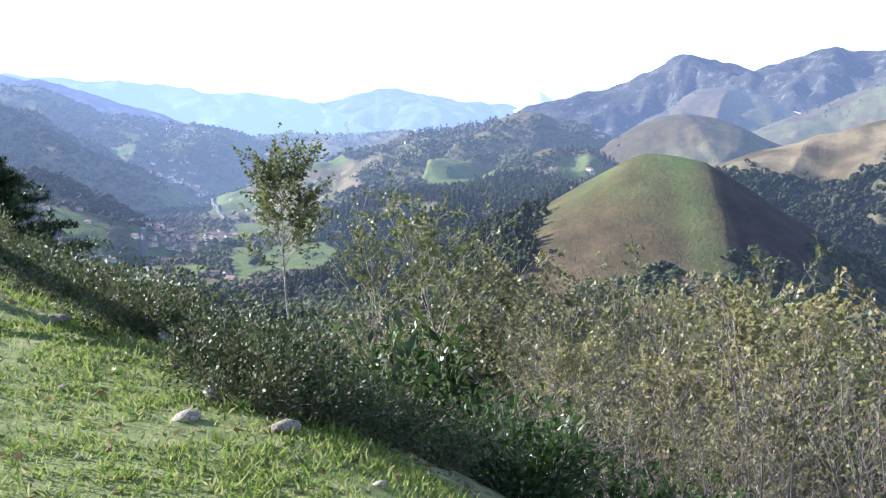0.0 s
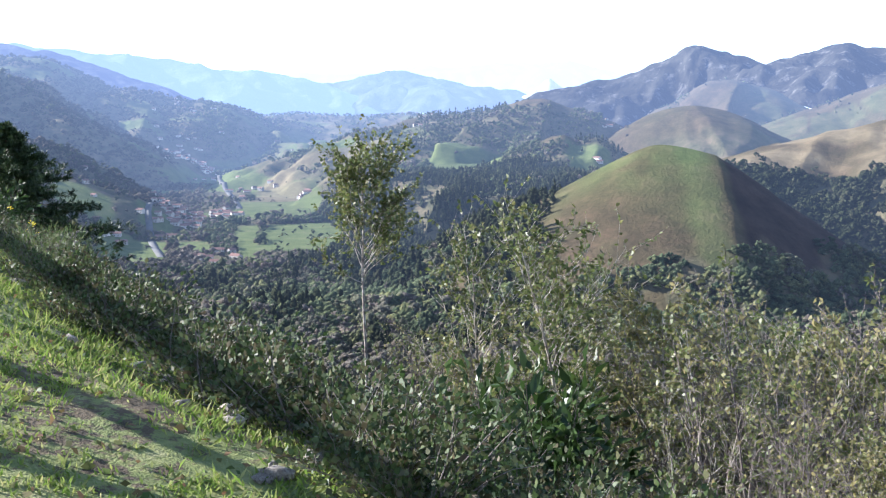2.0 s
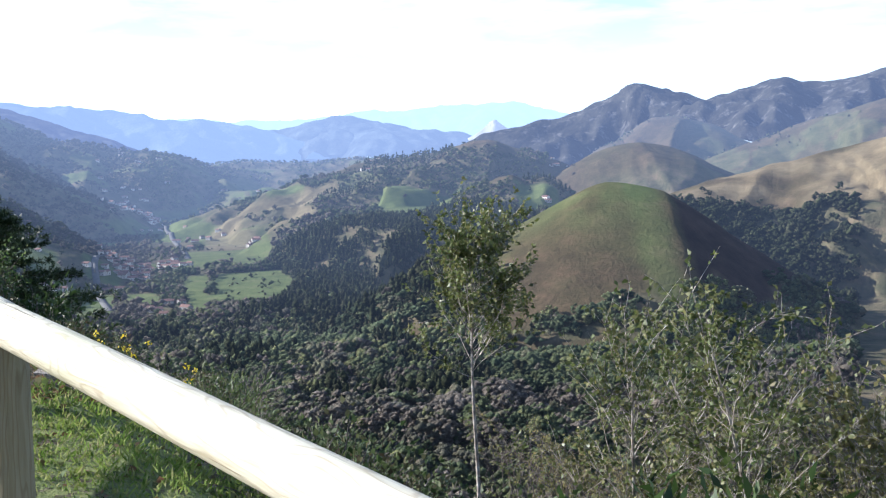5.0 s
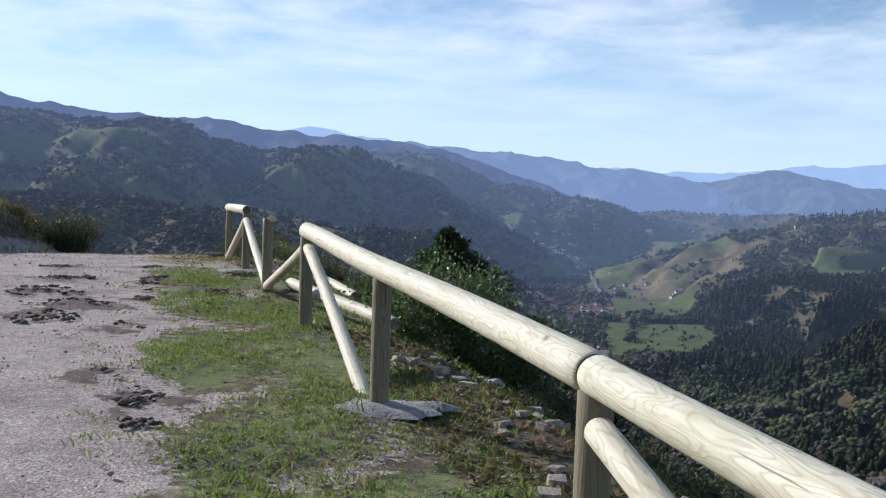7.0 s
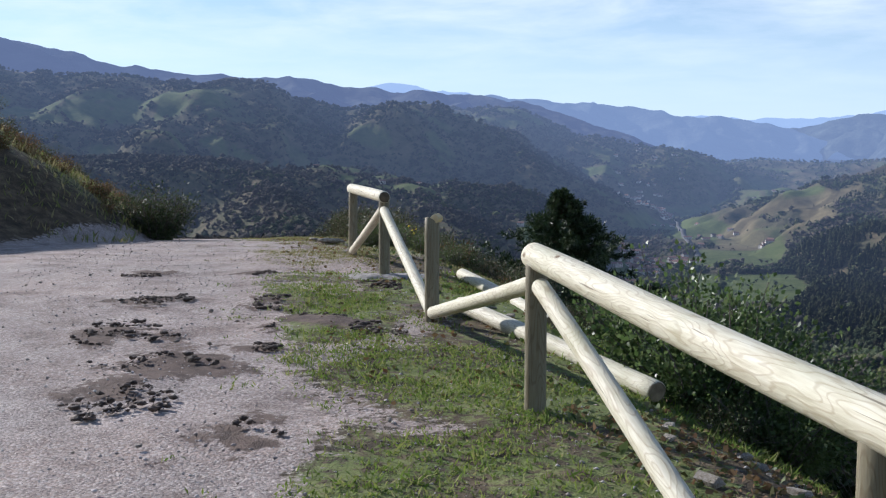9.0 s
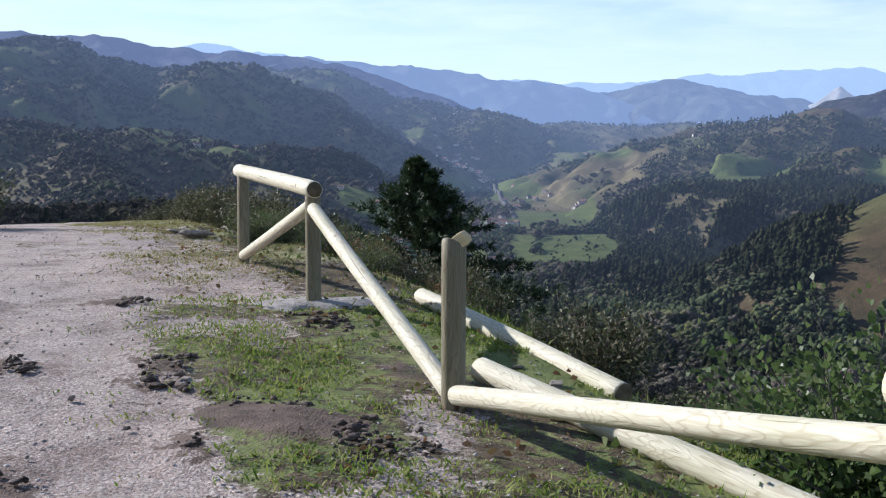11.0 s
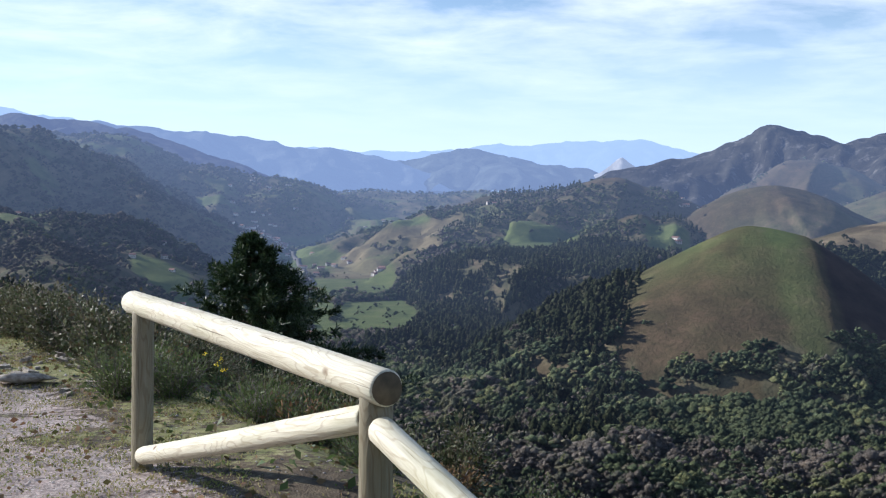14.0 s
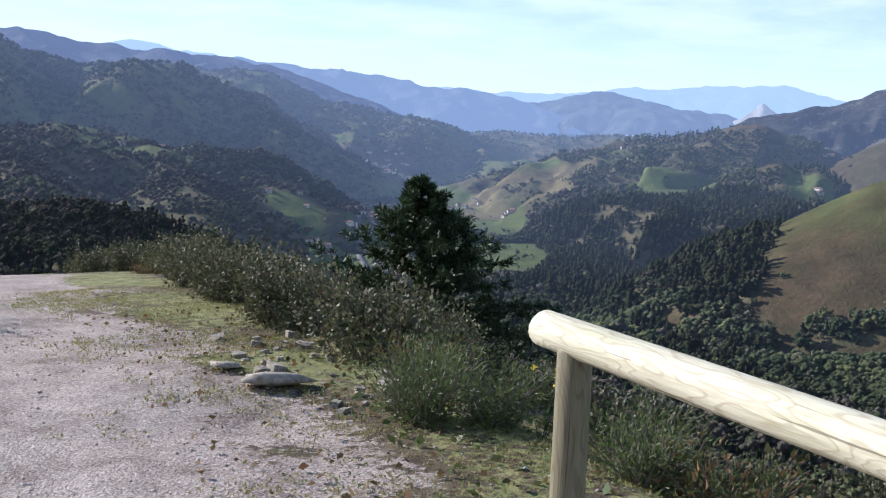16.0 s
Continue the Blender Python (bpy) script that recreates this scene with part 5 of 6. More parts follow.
def make_sapling(name, seed, high, bare, stems, limbs, twigs, leaves, spread, leaf_len, crown_from, barkmat, leafmat, label, category, group, upright=0.55, leaf_top=0.0):
    """A young tree or tall shrub: tapered stems, limbs, fine twigs, sparse leaves."""
    rnd = np.random.RandomState(seed)
    wood, leaf = Soup(), Soup()
    LP, LD = [], []
    for st in range(stems):
        lean = rnd.normal(size=2) * (0.05 if stems == 1 else 0.28)
        trunk = crooked(rnd, (rnd.normal() * 0.05 * (stems > 1), rnd.normal() * 0.05 * (stems > 1), -0.3), (lean[0], lean[1], 1), high * rnd.uniform(0.8, 1.0) + 0.3, 12, 0.045, 0.03)
        r0 = bare * rnd.uniform(0.8, 1.1)
        wood.tube(trunk, r0 * np.linspace(1, 0.12, len(trunk)) ** 0.9, 6)
        for k in range(limbs):
            t = crown_from + (0.97 - crown_from) * (k + rnd.rand()) / limbs
            p, d = along(trunk, t)
            a = rnd.uniform(0, 6.283)
            reach = spread * (0.45 + 0.75 * math.sin(math.pi * min(1, 0.25 + 0.75 * (t - crown_from) / (1 - crown_from)))) * rnd.uniform(0.6, 1.15)
            way = np.array([math.cos(a), math.sin(a), upright * rnd.uniform(0.6, 1.8)])
            limb = crooked(rnd, p, way, reach, 6, 0.13, 0.05)
            wood.tube(limb, r0 * 0.32 * (1.1 - t) * np.linspace(1, 0.2, len(limb)) + 0.0022, 3)
            for m in range(twigs):
                tt = rnd.uniform(0.2, 1.0)
                q, dd = along(limb, tt)
                dd = dd / np.linalg.norm(dd) + rnd.normal(size=3) * 0.75 + np.array([0, 0, 0.25])
                tw = crooked(rnd, q, dd, reach * rnd.uniform(0.18, 0.5), 3, 0.2, 0.04)
                wood.tube(tw[[0, 2, 3]], [0.0032, 0.0024, 0.0014], 3)
                for _ in range(leaves):
                    if leaf_top and rnd.rand() > leaf_top + (1 - leaf_top) * step(np.array(t), 0.45, 0.8):
                        continue
                    w, wd = along(tw, rnd.uniform(0.15, 1.0))
                    LP.append(w); LD.append(wd / (np.linalg.norm(wd) + 1e-9) * 0.5 + rnd.normal(size=3) * 0.6 + np.array([0, 0, -0.25]))
    root = tagged(new(name), label, category, group)
    root.empty_display_size = 0.1
    t = new("trunk", wood.mesh("trunk", barkmat)); t.parent = root
    if LP:
        LP, LD = np.array(LP), np.array(LD)
        ln = rnd.uniform(0.7, 1.25, len(LP)) * leaf_len
        leaf.leaves(LP, LD, ln, ln * rnd.uniform(0.24, 0.36, len(LP)), rnd)
        c = new("foliage", leaf.mesh("foliage", leafmat, False)); c.parent = root
    return root


def make_bush(name, seed, high, wide, stems, per_stem, leaf_len, leaf_w, mat, barkmat, label, category, group):
    """A leafy bush: many arching stems clothed with leaves."""
    rnd = np.random.RandomState(seed)
    wood, leaf = Soup(), Soup()
    P, D = [], []
    for k in range(stems):
        a = rnd.uniform(0, 6.283)
        out = rnd.uniform(0.1, 1.0) ** 0.6
        way = np.array([math.cos(a) * out * wide / high, math.sin(a) * out * wide / high, 1.0])
        st = crooked(rnd, (math.cos(a) * 0.12 * wide, math.sin(a) * 0.12 * wide, -0.1), way, high * rnd.uniform(0.65, 1.2), 5, 0.15, -0.02)
        wood.tube(st, np.linspace(0.011, 0.003, len(st)) * (high / 1.2) ** 0.5, 3)
        for _ in range(per_stem):
            t = rnd.uniform(0.2, 1.0)
            p, d = along(st, t)
            o = rnd.normal(size=3)
            P.append(p + o * 0.05 * high ** 0.5 * 1.6); D.append(d / np.linalg.norm(d) * 0.5 + o * 0.9 + np.array([0, 0, 0.15]))
    P, D = np.array(P), np.array(D)
    P[:, 2] = np.maximum(P[:, 2], 0.02)
    ln = leaf_len * rnd.uniform(0.6, 1.3, len(P))
    leaf.leaves(P, D, ln, ln * leaf_w * rnd.uniform(0.8, 1.2, len(P)), rnd)
    root = tagged(new(name), label, category, group)
    root.empty_display_size = 0.1
    for nm, soup, m in (("woody_stem", wood, barkmat), ("foliage", leaf, mat)):
        o = new(nm, soup.mesh(nm, m, nm == "woody_stem")); o.parent = root
    return root


def stand(ob, x, y, turn=0.0, size=1.0, sink=0.03):
    ob.matrix_basis = pose(x, y, ground_at(x, y) - sink, 0, 0, turn) @ Matrix.Scale(size, 4)
    return ob


def stand_copy(ob, x, y, turn, size, sink=0.03):
    c = copy_thing(ob, Matrix())
    return stand(c, x, y, turn, size, sink)


def make_pine(x, y, top, base):
    """The dark pine below the verge: whorls of upturned limbs with brushes of needles."""
    rnd = np.random.RandomState(5)
    wood, leaf = Soup(), Soup()
    high = top - base
    trunk = crooked(rnd, (0, 0, -0.4), (0.02, 0, 1), high + 0.4, 14, 0.02, 0.05)
    wood.tube(trunk, np.linspace(0.16, 0.012, len(trunk)), 9)
    P, D = [], []
    for k in range(310):
        t = 0.10 + 0.89 * (k + rnd.rand()) / 310
        p, _ = along(trunk, t)
        a = rnd.uniform(0, 6.283)
        reach = min(5.1, 0.03 + 1.12 * (1 - t) * high) * rnd.uniform(0.55, 1.2) * (0.8 + 0.3 * math.sin(k * 0.55)) * (0.85 if t < 0.2 else 1.0)
        limb = crooked(rnd, p, (math.cos(a), math.sin(a), -0.1 + 0.4 * t ** 3), reach, 6, 0.07, 0.03)
        wood.tube(limb, np.linspace(0.035, 0.008, len(limb)) * (1.15 - t), 4)
        for _ in range(int(9 + 32 * (1 - t))):
            q, d = along(limb, rnd.uniform(0.25, 1.0))
            d = d / np.linalg.norm(d) + rnd.normal(size=3) * 0.55 + np.array([0, 0, 0.35])
            sh = rnd.uniform(0.15, 0.4) * min(1.0, 0.35 + 5 * (1 - t))
            d /= np.linalg.norm(d)
            for j in range(17):
                u = rnd.rand()
                P.append(q + d * sh * u + rnd.normal(size=3) * 0.03); D.append(d * 0.75 + rnd.normal(size=3) * 0.55)
    P, D = np.array(P), np.array(D)
    ln = rnd.uniform(0.16, 0.30, len(P))
    leaf.leaves(P, D, ln, np.full(len(P), 0.025), rnd, 0.03)
    root = tagged(new("pine_tree"), "dark green young pine on the slope below the track", "tree")
    root.matrix_basis = pose(x, y, base)
    o = new("trunk", wood.mesh("trunk", MAT["pinebark"])); o.parent = root
    o = new("crown", leaf.mesh("crown", MAT["needle"], False)); o.parent = root
    return root


make_pine(-14.95, 43.2, 0.1, ground_at(-14.95, 43.2))


def build_birches():
    rnd = random.Random(4)
    birch = "young birches on the slope"
    main = make_sapling("birch_tree", 3, 6.0, 0.05, 1, 40, 11, 14, 1.3, 0.075, 0.66, MAT["bark"], MAT["leaf"], "slender young birch with a small rounded leafy crown", "tree", birch, 0.9)
    x, y = 5.1, 8.55
    g = ground_at(x, y)
    stand(main, x, y, 20, (-0.12 - g) / 6.0)
    kinds = [
        make_sapling("birch_tree", 11, 5.0, 0.04, 1, 26, 10, 12, 1.05, 0.065, 0.42, MAT["bark"], MAT["gold"], "thin pale-barked birch with sparse autumn leaves", "tree", birch, 0.9, 0.35),
        make_sapling("birch_tree", 12, 5.0, 0.035, 2, 17, 9, 5, 0.9, 0.06, 0.35, MAT["bark"], MAT["leaf"], "thin pale-barked birch with sparse autumn leaves", "tree", birch, 0.9, 0.4),
        make_sapling("tall_shrub", 13, 4.2, 0.022, 3, 14, 12, 2, 0.95, 0.058, 0.25, MAT["twig"], MAT["leaf"], "tall grey shrub, nearly bare of leaves", "shrub", "bare shrubs on the slope", 1.0, 0.5),
        make_sapling("tall_shrub", 14, 4.2, 0.020, 4, 13, 11, 2, 0.85, 0.055, 0.22, MAT["twig"], MAT["gold"], "tall grey shrub with a few yellow leaves", "shrub", "bare shrubs on the slope", 1.0, 0.4),
    ]
    kinds.append(make_sapling("birch_tree", 15, 5.0, 0.04, 1, 30, 10, 8, 1.15, 0.065, 0.45, MAT["bark"], MAT["leaf"], "slender birch with a loose green crown", "tree", birch, 0.9))
    # kind, plan place, height of the top
    spots = [(4, 7.15, 7.0, -0.9), (4, 8.65, 5.5, -0.45), (0, 14.6, 6.2, -2.0), (1, 10.55, 3.3, -1.3), (4, 9.6, 9.8, -1.4), (0, 10.5, 4.6, -1.2), (1, 12.2, 3.6, -1.4), (0, 13.0, 1.2, -1.15), (1, 11.2, 6.6, -1.9), (0, 12.6, -1.0, -1.1), (0, 14.6, 0.6, -1.6)]
    rs = np.random.RandomState(21)
    while len(spots) < 78:
        az, r = rs.uniform(-27, 6), rs.uniform(8.0, 29)
        x, y = 8.3 - math.sin(radians(az)) * r, -14.9 + math.cos(radians(az)) * r
        s_, u_ = fence_su(x, y)
        if u_ < 3.0 + 0.9 * (az > -2) or s_ > -1 + 1.2 * u_ * 0 or (az > 0 and r < 13):
            continue
        if any(math.hypot(x - q[1], y - q[2]) < 0.85 for q in spots):
            continue
        # an open lane before the big leafy shrub and the birch
        t_ = (y + 13) / 17.5
        if 0.1 < t_ < 1.12 and abs(x - (7.0 + 0.75 * t_)) < 0.4 + 2.3 * t_ or (y > 2 and abs(x - 5.2) < 1.3):
            continue
        top = 0.3 - r * (0.092 - 0.02 * math.sin(radians((az + 14) * 9))) - rs.uniform(0.1, 1.6)
        top -= 1.1 * step(np.array(az), -8, -5)
        k = 2 + rs.randint(2) if rs.rand() < 0.82 else rs.randint(2)
        if top - ground_at(x, y) > 1.2:
            spots.append((k, x, y, top))
    first = [True] * 5
    tall = (5.0, 5.0, 4.2, 4.2, 5.0)
    for k, x, y, top in spots:
        size = max(0.3, (top - ground_at(x, y)) / tall[k] * 1.05)
        turn = rnd.uniform(0, 360)
        if first[k]:
            stand(kinds[k], x, y, turn, size); first[k] = False
        else:
            stand_copy(kinds[k], x, y, turn, size)


build_birches()


def build_bushes():
    rnd = random.Random(8)
    shrub = make_bush("leafy_shrub", 31, 1.5, 0.95, 46, 46, 0.135, 0.17, MAT["shrub"], MAT["twig"], "green shrub with long glossy willow-like leaves", "shrub", "leafy shrubs")
    bramble = make_bush("bramble_bush", 32, 0.8, 0.9, 34, 62, 0.05, 0.34, MAT["bramble"], MAT["twig"], "low dark green bramble thicket on the bank", "bush", "brambles on the bank")
    broom = make_bush("broom_bush", 33, 0.75, 0.5, 74, 34, 0.075, 0.09, MAT["broom"], MAT["twig"], "spiky green broom bush at the edge of the verge", "bush", "broom bushes")
    heather = make_bush("heather_bush", 34, 0.6, 0.6, 34, 26, 0.07, 0.22, MAT["bracken"], MAT["twig"], "dry brown heather and bracken tuft", "bush", "dry bracken and heather")
    hedge = make_bush("hedge_bush", 35, 1.0, 1.0, 52, 84, 0.062, 0.32, MAT["hedge"], MAT["twig"], "grey-green wild hedge bush beside the track", "bush", "hedge bushes")
    big = make_bush("leafy_shrub", 36, 3.0, 1.7, 80, 52, 0.30, 0.15, MAT["shrub"], MAT["twig"], "tall green shrub with long glossy chestnut-like leaves", "shrub", "leafy shrubs")
    stand(big, 7.75, 4.2, 0, max(0.6, (-2.95 - ground_at(7.75, 4.2)) / 3.3))
    stand(shrub, *by_fence(-13.6, 4.6), 50, 0.6)
    for s_, u_, z in ((-18.4, 4.4, 0.6), (-17.6, 4.9, 0.65), (-18.9, 5.4, 0.7), (-16.8, 5.6, 0.7), (-19.6, 4.9, 0.6), (-17.2, 6.6, 0.8), (-0.6, 2.7, 0.62), (-1.6, 3.4, 0.75)):
        x, y = by_fence(s_, u_)
        stand_copy(shrub, x, y, rnd.uniform(0, 360), z)

    rose = make_bush("wild_rose_bush", 38, 1.0, 0.8, 64, 120, 0.042, 0.36, MAT["rose"], MAT["twig"], "wild rose bush with small glossy green leaves below the fence", "bush", "wild rose bushes")
    stand(rose, *by_fence(-1.2, 1.75), 20, 1.1)
    for s_, u_, z in ((-1.8, 1.7, 1.0), (-2.3, 2.0, 0.75), (-0.6, 2.1, 0.62), (-1.5, 2.4, 1.0), (-0.1, 1.8, 0.4), (0.6, 2.2, 0.42)):
        stand_copy(rose, *by_fence(s_, u_), rnd.uniform(0, 360), z)

    def spread(ob, n, s0, s1, u0, u1, z0, z1, seed, gap=0.35):
        r = random.Random(seed)
        done, tries = [], 0
        while len(done) < n and tries < n * 30:
            tries += 1
            s_, u_ = r.uniform(s0, s1), r.uniform(u0, u1)
            if any(math.hypot(s_ - a, u_ - b) < gap for a, b in done):
                continue
            x, y = by_fence(s_, u_)
            if not done and ob.location.length < 0.01:
                stand(ob, x, y, r.uniform(0, 360), r.uniform(z0, z1))
            else:
                stand_copy(ob, x, y, r.uniform(0, 360), r.uniform(z0, z1))
            done.append((s_, u_))

    spread(bramble, 46, -19.5, -12, 1.7, 3.3, 0.45, 0.8, 1, 0.36)
    spread(bramble, 30, -12, -6, 1.8, 3.6, 0.35, 0.6, 11, 0.4)
    spread(bramble, 16, -6, 9, 1.5, 4.2, 0.4, 0.75, 2, 0.6)
    spread(hedge, 40, 10.4, 19, 0.75, 3.4, 0.45, 0.72, 3, 0.45)
    spread(hedge, 40, 18, 34, 0.6, 4.2, 0.6, 0.95, 13, 0.5)
    spread(hedge, 10, -3, 9, 2.6, 5.5, 0.5, 0.8, 9, 0.7)
    for s_, u_, z in ((8.45, 0.45, 0.66), (8.2, 0.8, 0.6), (7.15, 1.1, 0.62), (6.7, 1.35, 0.55), (9.4, 0.9, 0.6), (5.6, 1.2, 0.45)):
        x, y = by_fence(s_, u_)
        if broom.location.length < 0.01:
            stand(broom, x, y, 30, z)
        else:
            stand_copy(broom, x, y, rnd.uniform(0, 360), z)
    spread(hedge, 16, -17, -4, 7.0, 13.0, 0.4, 0.7, 17, 0.75)
    spread(bramble, 60, -17, -5, 4.0, 11.0, 0.5, 0.9, 18, 0.7)
    spread(broom, 5, -15, -8, 1.4, 2.6, 0.5, 0.8, 10, 0.7)
    spread(heather, 16, 6.5, 30, 0.9, 3.0, 0.45, 0.8, 5, 0.5)
    spread(heather, 110, 13, 34, -13, -4.2, 0.4, 0.9, 6, 0.55)
    spread(hedge, 18, 14, 34, -12, -4.8, 0.4, 0.8, 7, 0.9)
    x, y = by_fence(14.4, -3.35)
    round_bush = make_bush("round_bush", 37, 1.2, 1.0, 130, 80, 0.05, 0.3, MAT["bramble"], MAT["twig"], "rounded dark bush at the end of the bank", "bush", "bank bushes")
    stand(round_bush, x, y, 40, 0.95)


build_bushes()

# ---- stones, clods, grass, footings ----
def stone_mesh(name, seed, mat, flat=0.6, sub=2, rough=0.22, cuts=13, deep=0.28):
    rnd = np.random.RandomState(seed)
    v, f = icosphere(sub)
    d = v * (1 + rough * 0.6 * rnd.uniform(-1, 1, (len(v), 1)))
    for _ in range(cuts):
        n = rnd.normal(size=3); n /= np.linalg.norm(n)
        lim = rnd.uniform(deep, deep + 0.3)
        over = np.maximum(d @ n - lim, 0)
        d = d - over[:, None] * n
    d[:, 2] *= flat
    return mesh_from(name, d, f, mat)


def block_mesh(name, seed, mat, flat):
    """A broken block of limestone: flat faces and sharp corners."""
    rnd = np.random.RandomState(500 + seed)
    bm = bmesh.new()
    for x in (-1, 1):
        for y in (-1, 1):
            for z in (-1, 1):
                c = np.array([x * 0.75, y * 0.6, z * flat]) * rnd.uniform(0.6, 1.1, 3)
                bm.verts.new(c)
                if rnd.rand() < 0.5:
                    bm.verts.new(c * np.array([rnd.uniform(0.5, 0.9), 1.1, rnd.uniform(0.5, 0.95)]))
    out = bmesh.ops.convex_hull(bm, input=bm.verts[:])
    bmesh.ops.delete(bm, geom=[g for g in out["geom_interior"] if isinstance(g, bmesh.types.BMVert)], context="VERTS")
    bmesh.ops.recalc_face_normals(bm, faces=bm.faces)
    me = bpy.data.meshes.new(name)
    bm.to_mesh(me); bm.free()
    me.materials.append(mat)
    return me


STONES = [stone_mesh("stone", k, MAT["stone"], (0.5, 0.65, 0.8)[k % 3], 1, 0.45, 5, 0.45) for k in range(7)]
SLABS = [stone_mesh("rock", 60, MAT["pale_stone"], 0.24, 1, 0.45, 5, 0.45)] + [block_mesh("rock", k, MAT["pale_stone"], (0.28, 0.4, 0.2, 0.5, 0.33, 0.24, 0.6)[k]) for k in range(7)]
CLODS = [stone_mesh("clod", 30 + k, MAT["clod"], 0.4, 2, 0.7) for k in range(5)]


def drop(name, meshes, s_, u_, size, rnd, label, category, group, sink=0.25):
    me = meshes[rnd.randrange(len(meshes))]
    ob = new(name, me)
    x, y = by_fence(s_, u_)
    sc = (size * rnd.uniform(0.75, 1.3), size * rnd.uniform(0.75, 1.2), size)
    ob.matrix_basis = pose(x, y, ground_at(x, y) + size * (0.45 - sink), rnd.uniform(-15, 15), rnd.uniform(-15, 15), rnd.uniform(0, 360)) @ Matrix.Diagonal((*sc, 1))
    return tagged(ob, label, category, group)


def build_stones():
    rnd = random.Random(3)
    for s_, u_, size, label in ((9.65, -0.12, 0.30, "large pale limestone slab at the verge"), (10.2, -0.3, 0.15, "pale limestone block in the grass"), (-19.7, 1.25, 0.08, "pale rounded stone in the grass"), (-20.0, 1.62, 0.09, "pale rounded stone in the grass"), (-6.4, 1.25, 0.17, "angular limestone block below the fence"), (-4.2, 1.5, 0.14, "upright limestone block below the fence"), (-17.4, 1.3, 0.09, "brown flat rock in the turf"), (-16.2, 1.6, 0.10, "brown flat rock in the turf")):
        drop("rock", SLABS[:1] if "slab" in label else SLABS if "limestone" in label else STONES, s_, u_, size, rnd, label, "rock", "rocks on the verge")
    for n, s0, s1, u0, u1, z0, z1 in ((150, -10.2, -3.6, 0.45, 1.8, 0.02, 0.095), (30, -18, -12, 1.2, 2.3, 0.03, 0.10), (60, 8.6, 12, -0.1, 1.1, 0.025, 0.09), (30, -4, 4, 0.6, 1.8, 0.02, 0.07), (60, -8, 10, -5.0, -0.8, 0.012, 0.03), (22, -22, -17, 0.6, 2.2, 0.02, 0.07)):
        for _ in range(n):
            drop("stone", SLABS[1:] if s0 in (8.6, -10.2, -4) else STONES, rnd.uniform(s0, s1), rnd.uniform(u0, u1), z0 + (z1 - z0) * rnd.random() ** 1.7, rnd, "pale broken limestone lying on the verge", "stone", "loose stones")
    for ms, mu, mr in MUD:
        for _ in range(int(12 * mr / 0.5)):
            a, q = rnd.uniform(0, 6.283), mr * 0.75 * math.sqrt(rnd.random())
            if fbm(np.array((ms + math.cos(a) * q * 1.2) / 0.35), np.array((mu + math.sin(a) * q) / 0.35), 3, 2) < 0.5 * q / mr - 0.1:
                continue
            size = 0.015 + 0.04 * rnd.random() ** 3
            drop("clod", CLODS, ms + math.cos(a) * q * 1.2, mu + math.sin(a) * q, size, rnd, "dark wet clod of churned mud", "mud clod", "mud clods", 0.35)
    rs = np.random.RandomState(71)
    S, U, Q = [], [], []
    for ms, mu, mr in MUD:
        n = int(900 * mr)
        a, q = rs.uniform(0, 6.283, n), mr * 0.8 * np.sqrt(rs.rand(n))
        S.append(ms + np.cos(a) * q * 1.25); U.append(mu + np.sin(a) * q); Q.append(q / mr)
    S, U, Q = np.concatenate(S), np.concatenate(U), np.concatenate(Q)
    keep = fbm(S / 0.35, U / 0.35, 3, 2) > 0.6 * Q - 0.12
    S, U, Q = S[keep], U[keep], Q[keep]
    n = len(S)
    X, Y = P0[0] + S * ALONG[0] + U * ACROSS[0], P0[1] + S * ALONG[1] + U * ACROSS[1]
    size = 0.004 + 0.024 * rs.rand(n) ** 4
    v, f = icosphere(1)
    lift = height(X, Y) + 0.03 * np.clip(1 - Q / 0.7, 0, 1) * np.clip(0.5 + fbm(S / 0.25, U / 0.25, 3, 4), 0, 1.4) + size * 0.1
    V = v[None] * (1 + rs.uniform(-0.5, 0.5, (n, len(v), 1))) * size[:, None, None] * np.stack([rs.uniform(0.8, 1.7, n), rs.uniform(0.8, 1.7, n), np.full(n, 0.65)], -1)[:, None] + np.stack([X, Y, lift], -1)[:, None]
    F = f[None] + (np.arange(n) * len(v))[:, None, None]
    mud = mesh_from("churned_mud", V.reshape(-1, 3), F.reshape(-1, 3), MAT["clod"])
    tagged(new("churned_mud", mud), "crumbs of dark churned mud on the track", "mud", kind="stuff")
    for k, r in (("c2", 0.36), ("p2", 0.32)):
        x, y, z, _ = POSTS[k]
        bm = bmesh.new()
        ring = []
        n = 22
        for j in range(n):
            a = 2 * math.pi * j / n
            q = r * (1 + 0.22 * math.sin(2 * a + len(k)) + 0.12 * math.sin(5 * a + 1) + 0.2 * rnd.uniform(-1, 1))
            ring.append(bm.verts.new((q * 1.25 * math.cos(a), q * math.sin(a), -0.03)))
        c = bm.verts.new((0, 0, 0.03))
        mid = [bm.verts.new((v.co.x * 0.72, v.co.y * 0.72, 0.012 + rnd.uniform(-0.012, 0.012))) for v in ring]
        for j in range(n):
            bm.faces.new((ring[j], ring[(j + 1) % n], mid[(j + 1) % n], mid[j]))
            bm.faces.new((mid[j], mid[(j + 1) % n], c))
        ob = part("concrete_footing", bm, MAT["concrete"])
        ob.matrix_basis = pose(x, y, ground_at(x, y) + 0.0, 0, 0, 33)
        tagged(ob, "rough pale concrete footing round a fence post", "footing", "post footings")


build_stones()


